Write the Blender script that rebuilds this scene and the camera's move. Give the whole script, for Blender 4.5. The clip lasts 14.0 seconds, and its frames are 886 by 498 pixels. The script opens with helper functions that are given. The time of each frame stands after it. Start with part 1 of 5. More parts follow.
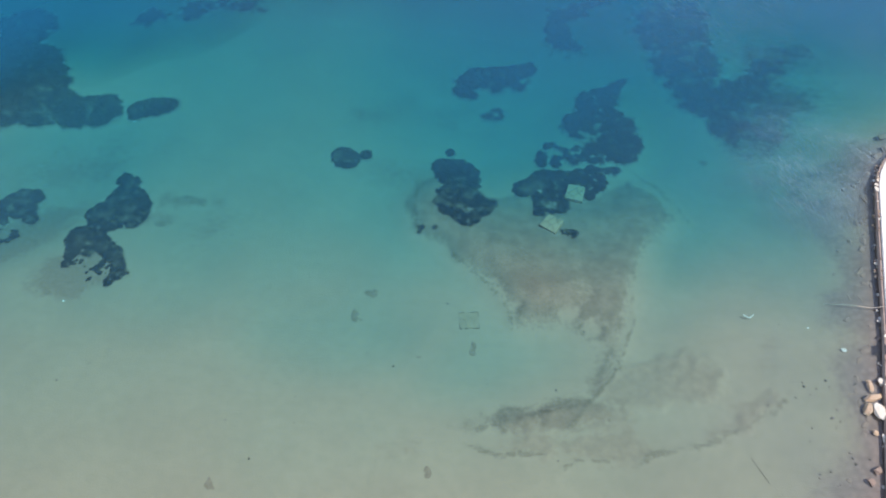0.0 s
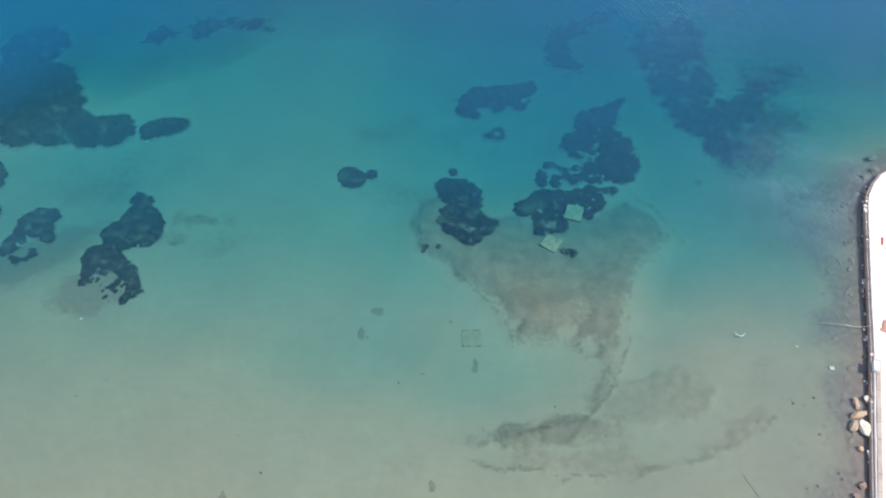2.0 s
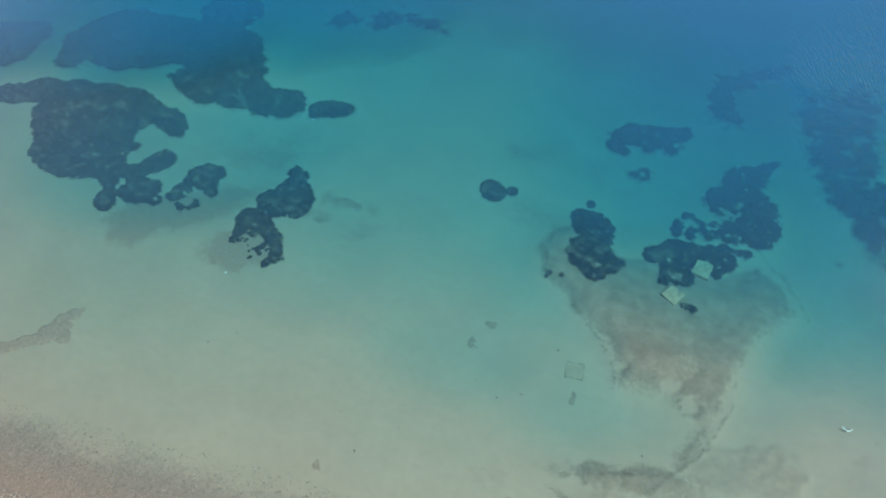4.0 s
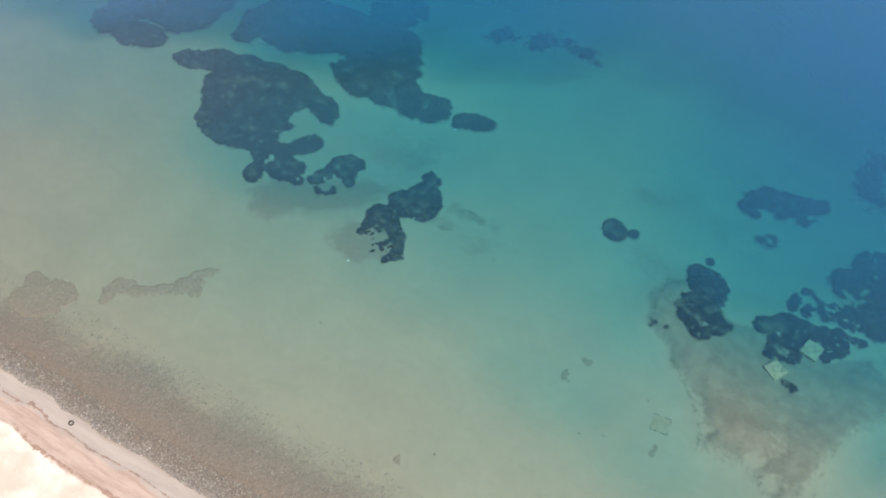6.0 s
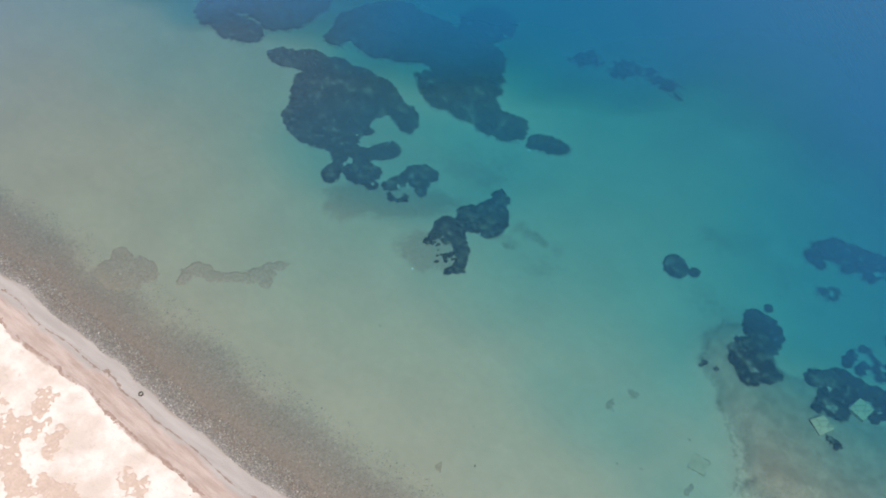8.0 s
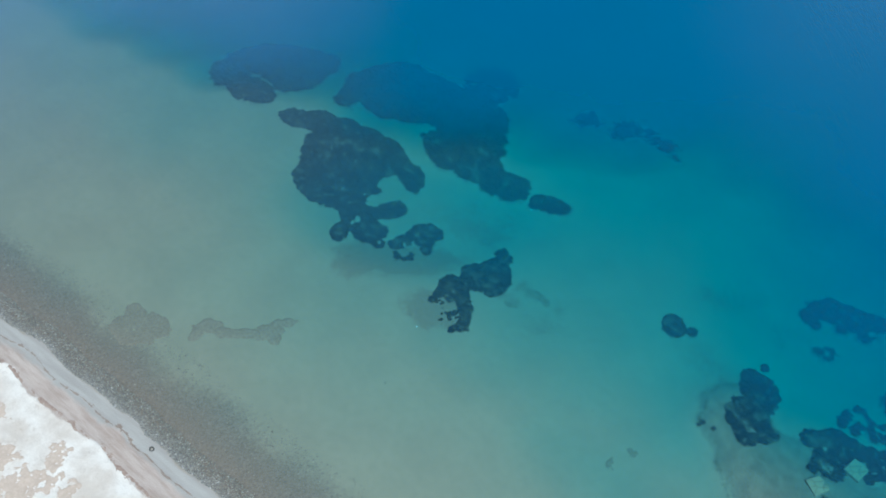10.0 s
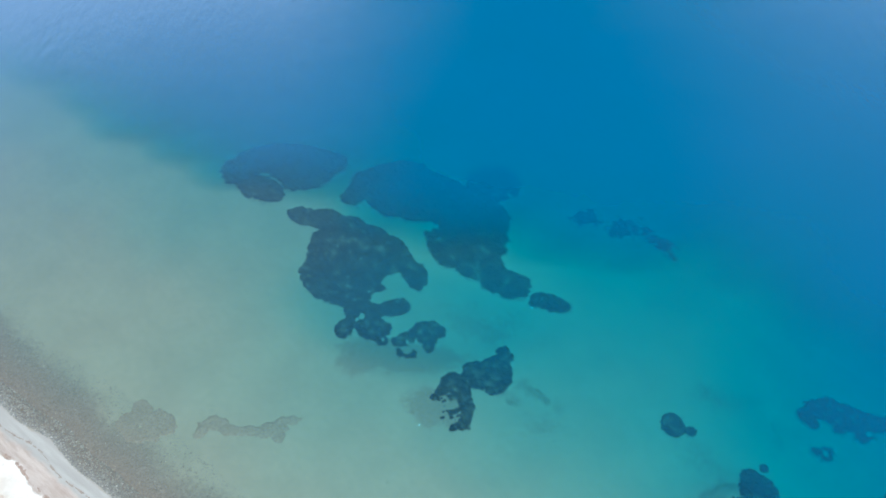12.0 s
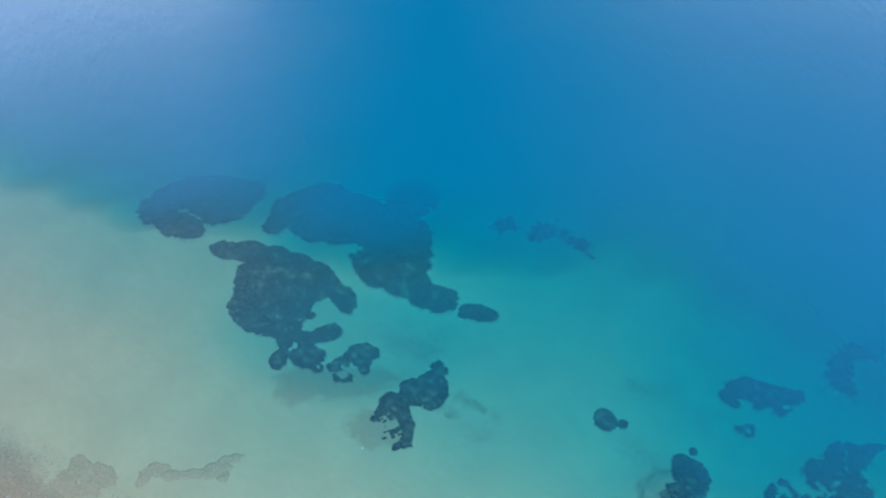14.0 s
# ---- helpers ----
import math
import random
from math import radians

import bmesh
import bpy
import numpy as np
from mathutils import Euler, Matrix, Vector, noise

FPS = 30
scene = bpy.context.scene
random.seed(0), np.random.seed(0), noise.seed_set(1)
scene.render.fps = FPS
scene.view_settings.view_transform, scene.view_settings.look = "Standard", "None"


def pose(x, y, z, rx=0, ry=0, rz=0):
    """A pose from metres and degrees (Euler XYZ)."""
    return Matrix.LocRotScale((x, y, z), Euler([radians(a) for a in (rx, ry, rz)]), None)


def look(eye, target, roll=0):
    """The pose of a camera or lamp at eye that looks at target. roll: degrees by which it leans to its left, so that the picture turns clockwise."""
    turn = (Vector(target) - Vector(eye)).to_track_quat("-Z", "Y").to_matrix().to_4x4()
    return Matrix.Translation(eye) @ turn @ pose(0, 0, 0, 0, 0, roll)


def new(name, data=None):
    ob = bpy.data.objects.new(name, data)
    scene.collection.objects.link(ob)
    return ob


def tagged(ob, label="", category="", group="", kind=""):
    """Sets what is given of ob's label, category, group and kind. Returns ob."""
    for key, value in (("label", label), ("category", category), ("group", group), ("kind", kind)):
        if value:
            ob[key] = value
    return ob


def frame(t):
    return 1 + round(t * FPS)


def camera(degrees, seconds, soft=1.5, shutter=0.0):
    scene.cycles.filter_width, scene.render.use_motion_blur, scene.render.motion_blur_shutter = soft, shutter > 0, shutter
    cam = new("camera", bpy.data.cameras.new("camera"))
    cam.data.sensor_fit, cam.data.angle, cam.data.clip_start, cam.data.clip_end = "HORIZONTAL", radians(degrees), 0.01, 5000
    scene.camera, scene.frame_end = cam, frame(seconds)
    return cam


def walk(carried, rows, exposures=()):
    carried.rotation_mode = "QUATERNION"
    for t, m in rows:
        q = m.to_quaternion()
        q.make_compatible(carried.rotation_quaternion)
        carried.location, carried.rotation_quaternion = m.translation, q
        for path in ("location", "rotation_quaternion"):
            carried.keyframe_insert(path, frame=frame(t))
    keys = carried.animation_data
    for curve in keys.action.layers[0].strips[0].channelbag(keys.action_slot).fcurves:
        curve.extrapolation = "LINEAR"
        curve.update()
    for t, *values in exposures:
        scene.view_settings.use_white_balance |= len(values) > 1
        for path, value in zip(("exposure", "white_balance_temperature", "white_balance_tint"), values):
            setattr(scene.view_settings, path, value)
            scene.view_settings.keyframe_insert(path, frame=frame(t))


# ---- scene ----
cam = camera(56.45, 14.0, soft=1.8)
# seconds, x, y, z, tilt, turn: a drone that climbs at 2.3 m/s and turns on the spot
ROWS = [
    (0.0, 0.01, 0.0, 77.20, 36.5, -0.0), (0.5, -0.06, 0.01, 78.31, 36.43, 0.02), (1.0, -0.13, 0.04, 79.42, 36.38, 0.05),
    (1.5, -0.22, 0.07, 80.55, 36.33, 0.09), (2.0, -0.31, 0.1, 81.71, 36.27, 0.08), (2.2, -0.35, 0.1, 82.19, 36.2, 0.27),
    (2.4, -0.39, 0.11, 82.66, 36.17, 1.09), (2.5, -0.4, 0.11, 82.90, 36.2, 1.63), (3.0, -0.5, 0.11, 84.14, 36.1, 5.8),
    (3.5, -0.59, 0.09, 85.41, 36.0, 10.37), (3.7, -0.62, 0.09, 85.92, 35.92, 12.15), (5.8, -1.0, 0.1, 91.18, 35.6, 26.96),
    (6.0, -1.04, 0.1, 91.67, 35.57, 28.13), (6.5, -1.09, 0.11, 92.87, 35.48, 30.83), (7.0, -1.13, 0.12, 94.03, 35.4, 33.18),
    (7.5, -1.14, 0.12, 95.17, 35.32, 35.13), (9.8, -1.13, 0.11, 100.36, 35.21, 36.15), (9.9, -1.13, 0.11, 100.58, 35.8, 36.16), (10.0, -1.13, 0.11, 100.81, 38.1, 36.18),
    (10.5, -1.1, 0.1, 101.96, 38.25, 36.29), (10.6, -1.09, 0.1, 102.19, 38.45, 36.31), (10.7, -1.08, 0.1, 102.41, 38.94, 36.32),
    (10.8, -1.07, 0.1, 102.64, 39.74, 36.32), (11.0, -1.06, 0.09, 103.10, 39.76, 36.36), (11.3, -1.03, 0.09, 103.79, 39.78, 36.36),
    (11.4, -1.02, 0.09, 104.01, 40.65, 36.44), (11.5, -1.01, 0.09, 104.24, 43.68, 36.42), (12.0, -0.98, 0.1, 105.35, 43.68, 36.51),
    (12.5, -0.95, 0.14, 106.43, 43.68, 36.61), (13.0, -0.94, 0.21, 107.45, 43.68, 36.73), (13.3, -0.94, 0.27, 108.06, 43.73, 36.68),
    (13.4, -0.94, 0.28, 108.26, 43.73, 35.97), (13.5, -0.94, 0.3, 108.46, 43.71, 34.51), (14.0, -0.96, 0.43, 109.44, 43.76, 29.06),
]

EXPOSURES = [(0.0, 0.5, 6900, 16), (3.5, 0.53, 6950, 12), (6.0, 0.62, 7550, 18), (6.5, 0.62, 7500, 18), (7.0, 0.5, 7400, 18), (7.5, 0.47, 7080, 16), (9.8, 0.4, 6200, 2),
             (10.0, 0.25, 5550, -4), (10.8, 0.22, 5450, -6), (11.5, 0.53, 5650, -4), (12.2, 0.63, 5700, -3), (14.0, 0.74, 6050, 1)]
walk(cam, [(t, pose(x, y, z, rx, 0, rz)) for t, x, y, z, rx, rz in ROWS], EXPOSURES)

# ---- light ----
SUN_AZ, SUN_EL = 118.0, 59.0      # clockwise from +y, above the horizon
world = bpy.data.worlds.new("sky")
scene.world = world
world.use_nodes = True
wn = world.node_tree.nodes
sky = wn.new("ShaderNodeTexSky")
sky.sky_type, sky.sun_disc = "NISHITA", False
sky.sun_elevation, sky.sun_rotation = radians(SUN_EL), radians(SUN_AZ)
world.node_tree.links.new(sky.outputs[0], wn["Background"].inputs[0])
wn["Background"].inputs[1].default_value = 0.15
sun = new("sun", bpy.data.lights.new("sun", "SUN"))
sun.data.energy, sun.data.angle, sun.data.color = 2.9, radians(0.55), (1.0, 0.95, 0.88)
_az, _el = radians(SUN_AZ), radians(SUN_EL)
SUN_DIR = Vector((math.sin(_az) * math.cos(_el), math.cos(_az) * math.cos(_el), math.sin(_el)))
sun.matrix_world = look(SUN_DIR * 300, (0, 0, 0))


# ---- noise and terrain ----
def lattice(ix, iy, seed):
    h = (ix.astype(np.int64) * 374761393 + iy.astype(np.int64) * 668265263 + seed * 1442695041) & 0xFFFFFFFF
    h = ((h ^ (h >> 13)) * 1274126177) & 0xFFFFFFFF
    return ((h ^ (h >> 16)) & 0xFFFF) / 65535.0


def vnoise(x, y, seed=0):
    ix, iy = np.floor(x), np.floor(y)
    fx, fy = x - ix, y - iy
    fx, fy = fx * fx * (3 - 2 * fx), fy * fy * (3 - 2 * fy)
    a, b = lattice(ix, iy, seed), lattice(ix + 1, iy, seed)
    c, d = lattice(ix, iy + 1, seed), lattice(ix + 1, iy + 1, seed)
    return (a + (b - a) * fx) * (1 - fy) + (c + (d - c) * fx) * fy


def fbm(x, y, size, octaves=3, seed=0):
    """Noise from -1 to 1 with features of about that many metres."""
    out, amp, tot = 0.0, 1.0, 0.0
    for k in range(octaves):
        out = out + amp * (vnoise(x / size * 2**k + 17.3 * k, y / size * 2**k - 9.1 * k, seed + k) * 2 - 1)
        tot += amp
        amp *= 0.5
    return out / tot * 1.6


def sstep(a, b, x):
    t = np.clip((x - a) / (b - a), 0, 1)
    return t * t * (3 - 2 * t)


def shore(x):
    """The waterline of the beach."""
    return 16.1 - 1.5 * sstep(-64.5, -60.5, x) + 0.9 * sstep(-50, -42, x) + 0.45 * np.sin(x * 0.21 + 0.6) + 0.5 * np.sin(x * 0.083) + 0.25 * np.sin(x * 0.53 + 2)


def drop_edge(x):
    """Where the shallow shelf ends and the deep water begins."""
    return 66 + 10 * sstep(-125, -85, x) + 30 * sstep(-80, -15, x) - 12 * sstep(10, 60, x) + 1.5 * np.sin(x * 0.19) + 1.0 * np.sin(x * 0.43 + 1)


def blob_field(x, y, blobs):
    """Metres inside the union of turned ellipses (x, y, a, b, degrees); negative outside."""
    out = np.full(np.shape(x), -50.0)
    for cx, cy, a, b, deg in blobs:
        c, s = math.cos(radians(deg)), math.sin(radians(deg))
        u, v = ((x - cx) * c + (y - cy) * s) / a, ((y - cy) * c - (x - cx) * s) / b
        out = np.maximum(out, (1 - np.sqrt(u * u + v * v)) * min(a, b))
    return out


def merged_field(x, y, blobs, k):
    """As blob_field, but neighbours flow into one another over k metres."""
    out = np.zeros(np.shape(x))
    for b in blobs:
        out = out + np.exp(np.clip(blob_field(x, y, [b]) / k, -60, 60))
    return k * np.log(out + 1e-30)


def seg_dist(x, y, ax, ay, bx, by):
    t = np.clip(((x - ax) * (bx - ax) + (y - ay) * (by - ay)) / ((bx - ax) ** 2 + (by - ay) ** 2), 0, 1)
    return np.hypot(x - ax - t * (bx - ax), y - ay - t * (by - ay))


# the outline of the flat rock shelf, and the ridge that runs on from its foot
SHELF_LINE = [(-3.9, 66.5), (-3.1, 62.0), (-0.5, 60.3), (2.0, 57.4), (4.4, 55.5), (7.1, 52.6), (8.2, 50.3), (8.3, 48.1), (12.0, 48.3), (13.5, 47.8),
              (15.6, 46.2), (17.2, 44.6), (19.0, 44.8), (20.6, 47.1), (21.8, 52.5), (23.4, 57.0), (25.4, 61.0), (28.0, 64.3), (26.6, 67.6), (24.1, 70.6),
              (19.7, 66.6), (9.2, 66.9), (6.2, 67.4), (0.1, 71.3), (-2.4, 69.6)]
SHELF_FOOT = [(17.4, 42, 1.2, 4.8, -25), (14, 37, 4.5, 1.8, 5), (8, 36, 5, 1.2, 5)]
# raised ground under the seagrass that adjoins the shelf
SHELF_RISE = [(15, 69, 8.5, 5, 0), (21.5, 80, 5.5, 9, -12)]
SHELF_GAP = [(15.5, 51.2, 2.4, 4.3, -22), (16.8, 47.9, 1.6, 1.8, 0)]


def line_field(x, y, line):
    """Metres inside a closed outline; negative outside."""
    out, inside = np.full(np.shape(x), 1e3), np.zeros(np.shape(x), bool)
    for (ax, ay), (bx, by) in zip(line, line[1:] + line[:1]):
        out = np.minimum(out, seg_dist(x, y, ax, ay, bx, by))
        if ay != by:
            inside ^= ((ay > y) != (by > y)) & (x < (bx - ax) * (y - ay) / (by - ay) + ax)
    return np.where(inside, out, -out)


def shelf_field(x, y):
    f = np.maximum(line_field(x, y, SHELF_LINE), blob_field(x, y, SHELF_FOOT))
    return f


# a shallow basin of clear sand inside the curve of the ridge
HOLLOW = [(4, 44, 13, 7.5, 10), (-10, 46, 16, 7, 0)]


# the quay's edge, from its root to its rounded head
QUAY = [(29.5, -14.0), (42.4, 28.6), (45.6, 39.6), (47.4, 45.5), (49.3, 52.7), (51.1, 59.3), (53.0, 66.2), (53.8, 68.3), (55.0, 70.2), (56.5, 71.8), (60.5, 74.0)]


def quay_dist(x, y):
    out = np.full(np.shape(x), 1e3)
    for (ax, ay), (bx, by) in zip(QUAY, QUAY[1:]):
        out = np.minimum(out, seg_dist(x, y, ax, ay, bx, by))
    return out


def bed(x, y):
    s = y - shore(x)
    slope = 0.040 + 0.035 * sstep(-70, -25, x)
    right = sstep(20, 32, x)      # the sandy bay between the shelf and the quay: shallow, then a quick fall
    steep = (0.083 - 0.055 * sstep(20, 45, x)) * sstep(-20, 15, x) * np.clip(s - 36, 0, 54) + right * (0.5 * sstep(40, 52, s) - 0.35 * sstep(8, 34, s))
    z = np.where(s > 0, -(0.062 * np.minimum(s, 10) + (0.03 - 0.018 * sstep(-55, -95, x)) * np.clip(s - 10, 0, 20) + slope * np.clip(s - 30, 0, 60) + steep),
                 0.085 * np.minimum(-s, 7) + 0.03 * np.clip(-s - 7, 0, 30))
    e = np.maximum(y - drop_edge(x), 0)
    z = z - 13.5 * (1 - np.exp(-(e / (29 + 6 * sstep(-120, -40, x))) ** 1.35))
    z = z + 1.1 * sstep(-4.0, 3.0, np.maximum(shelf_field(x, y), blob_field(x, y, SHELF_RISE))) * sstep(40, 58, y)
    z = z - 0.45 * sstep(-1.0, 7.0, blob_field(x, y, HOLLOW)) - 1.0 * sstep(-4.0, 7.0, blob_field(x, y, [(-57, 70, 22, 13, 25)]))
    apron = -0.3 - 0.3 * quay_dist(x, y)
    return z + 0.6 * np.log1p(np.exp(np.clip((apron - z) / 0.6, -40, 40)))


ROCK_RIDGE = [(24, 41.0, 8.0, 3.2, 12), (30.5, 36.0, 3.5, 1.3, 28), (19.5, 40.0, 4, 1.4, 20), (14, 36.4, 4.5, 1.4, 4), (7.5, 35.6, 4.5, 0.9, 4),
              (13.5, 33.2, 6, 0.8, 0)]
# thin broken ledges: runs of points with a half width
LEDGES = [([(2.0, 33.7), (4.8, 32.6), (8, 32.1), (11.0, 31.9)], 0.2), ([(11.8, 30.8), (11.9, 31.5), (14.5, 31.7), (17.1, 31.6)], 0.16),
          ([(19.7, 31.0), (20.2, 32.0), (24.6, 32.9), (26.5, 33.4)], 0.4), ([(24.6, 33.0), (28.1, 33.9), (32.0, 35.7), (35.0, 38.0)], 0.55),
          ([(21.5, 51.5), (20.8, 47.5), (19.7, 43.8), (16.4, 39.4), (13.0, 35.2)], 0.16), ([(1.1, 57.7), (4.3, 54.2), (7.5, 50.3), (8.0, 47.4)], 0.3),
          ([(24.6, 73.5), (25.6, 72.1), (27.1, 71.1), (28.7, 68.0), (29.6, 65.5), (30.2, 63.3)], 0.3), ([(-3.3, 70.0), (-3.4, 66.0), (-3.3, 62.3)], 0.18),
          ([(3.7, 35.2), (9.5, 36.6), (14.0, 37.6)], 0.35)]


def ledge_field(x, y):
    """About 1 on a ledge, falling to 0 half a metre off it, broken along its run."""
    out = np.zeros(np.shape(x))
    wx, wy = x + 0.35 * fbm(x, y, 2.0, 3, 31), y + 0.35 * fbm(x, y, 2.0, 3, 32)
    for line, w in LEDGES:
        for (ax, ay), (bx, by) in zip(line, line[1:]):
            out = np.maximum(out, 1 - seg_dist(wx, wy, ax, ay, bx, by) / (w + 0.3))
    return np.clip(out, 0, 1) * (0.75 + 0.45 * fbm(x, y, 1.7, 3, 33))


DEAD_MATTE = [(21.5, 83, 3.5, 6.5, -25), (-44.6, 55.0, 3.4, 3.0, 0), (-42.1, 56.1, 4.0, 3.6, 47), (-43.1, 53.8, 2.4, 2.1, -55), (-56.9, 57.8, 6.4, 3.4, 36), (-51.9, 60.4, 8, 3.2, 37), (-56.8, 54.6, 3.2, 1.9, 36),
              (-32.0, 66.9, 2.4, 0.9, -2), (-34.5, 63.2, 1.2, 0.5, -2)]
# old mat thinly covered with sand
SANDY_MATTE = [(-6.8, 72.6, 6.5, 3.0, -30), (-46, 74, 11, 6, 25), (-54, 67, 7, 4, 25), (-8, 84, 9, 4, 20), (3, 84, 7, 4, 0), (-28, 62, 7, 3, 30)]


def rock_cover(x, y):
    """Above 0 where the shelf's rock lies bare; sand drifts over its middle."""
    f = np.minimum(shelf_field(x, y) + 0.35 + 0.5 * fbm(x, y, 2.2, 4, 11), 3.0)
    return f - 2.6 * sstep(-0.8, 1.6, blob_field(x, y, SHELF_GAP) + 0.9 * fbm(x, y, 2.5, 3, 34)) - 0.8 * sstep(0.3, 1.1, fbm(x, y, 5.0, 3, 35)) - 0.5 * sstep(46, 40, y) - 1.3 * sstep(14, 22, x) * sstep(63, 52, y)


def relief(x, y):
    """The ground with its rock shelf and ripples."""
    z = bed(x, y)
    f = rock_cover(x, y)
    r = blob_field(x, y, ROCK_RIDGE) + 1.2 * fbm(x, y, 2.4, 4, 12)
    z = z + 0.28 * sstep(-0.2, 0.7, f) * (1 + 0.5 * fbm(x, y, 1.6, 3, 13)) + 0.16 * sstep(-0.3, 0.5, r) * (1 + 0.7 * fbm(x, y, 0.9, 2, 14))
    z = z + 0.15 * ledge_field(x, y)
    s = y - shore(x)
    z = z + 0.10 * np.exp(-((s + 5.3) / 0.5) ** 2) + 0.06 * fbm(x, y, 1.6, 3, 15) * sstep(-3, -5, s)
    return z + 0.02 * fbm(x, y, 1.5, 2, 16) * sstep(0.5, 4, np.abs(s))


# ---- materials ----
class Mat:
    """A small builder of node materials."""

    def __init__(self, name):
        self.m = bpy.data.materials.new(name)
        self.m.use_nodes = True
        self.t = self.m.node_tree
        self.n, self.l = self.t.nodes, self.t.links
        self.bsdf = self.n["Principled BSDF"]
        self.out = self.n["Material Output"]
        self.co = self.n.new("ShaderNodeTexCoord").outputs["Object"]

    def put(self, socket, value):
        if isinstance(value, bpy.types.NodeSocket):
            self.l.new(value, socket)
        elif isinstance(value, tuple) and len(value) == 3 and socket.type == "RGBA":
            socket.default_value = (*value, 1)
        else:
            socket.default_value = value

    def noise(self, scale, detail=4.0, rough=0.6, vec=None, stretch=None):
        node = self.n.new("ShaderNodeTexNoise")
        node.inputs["Scale"].default_value, node.inputs["Detail"].default_value, node.inputs["Roughness"].default_value = scale, detail, rough
        vec = vec or self.co
        if stretch:
            mp = self.n.new("ShaderNodeMapping")
            mp.vector_type = "TEXTURE"
            mp.inputs["Rotation"].default_value, mp.inputs["Scale"].default_value = (0, 0, radians(stretch[0])), (1 / stretch[1], 1 / stretch[2], 1)
            self.l.new(vec, mp.inputs[0])
            vec = mp.outputs[0]
        self.l.new(vec, node.inputs["Vector"])
        return node.outputs["Fac"]

    def cells(self, scale, what="Distance", feature="F1"):
        node = self.n.new("ShaderNodeTexVoronoi")
        node.feature = feature
        node.inputs["Scale"].default_value = scale
        self.l.new(self.co, node.inputs["Vector"])
        return node.outputs[what]

    def math(self, op, a, b=0.0, clamp=False):
        node = self.n.new("ShaderNodeMath")
        node.operation, node.use_clamp = op, clamp
        self.put(node.inputs[0], a)
        self.put(node.inputs[1], b)
        return node.outputs[0]

    def ramp(self, fac, lo, hi, a=0.0, b=1.0):
        node = self.n.new("ShaderNodeMapRange")
        node.interpolation_type = "SMOOTHSTEP"
        self.put(node.inputs["Value"], fac)
        for key, val in (("From Min", lo), ("From Max", hi), ("To Min", a), ("To Max", b)):
            node.inputs[key].default_value = val
        return node.outputs["Result"]

    def mix(self, fac, a, b, mode="MIX"):
        node = self.n.new("ShaderNodeMix")
        node.data_type, node.blend_type = "RGBA", mode
        self.put(node.inputs[0], fac)
        self.put(node.inputs[6], a)
        self.put(node.inputs[7], b)
        return node.outputs[2]

    def attr(self, name):
        node = self.n.new("ShaderNodeAttribute")
        node.attribute_name = name
        return node.outputs["Fac"]

    def bump(self, height, strength=0.4, dist=0.05, normal=None):
        node = self.n.new("ShaderNodeBump")
        node.inputs["Strength"].default_value, node.inputs["Distance"].default_value = strength, dist
        self.put(node.inputs["Height"], height)
        if normal:
            self.l.new(normal, node.inputs["Normal"])
        return node.outputs[0]

    def finish(self, color, rough=0.9, normal=None, metal=0.0, spec=0.3):
        self.put(self.bsdf.inputs["Base Color"], color)
        self.put(self.bsdf.inputs["Roughness"], rough)
        self.bsdf.inputs["Metallic"].default_value = metal
        self.bsdf.inputs["Specular IOR Level"].default_value = spec
        if normal:
            self.l.new(normal, self.bsdf.inputs["Normal"])
        return self.m


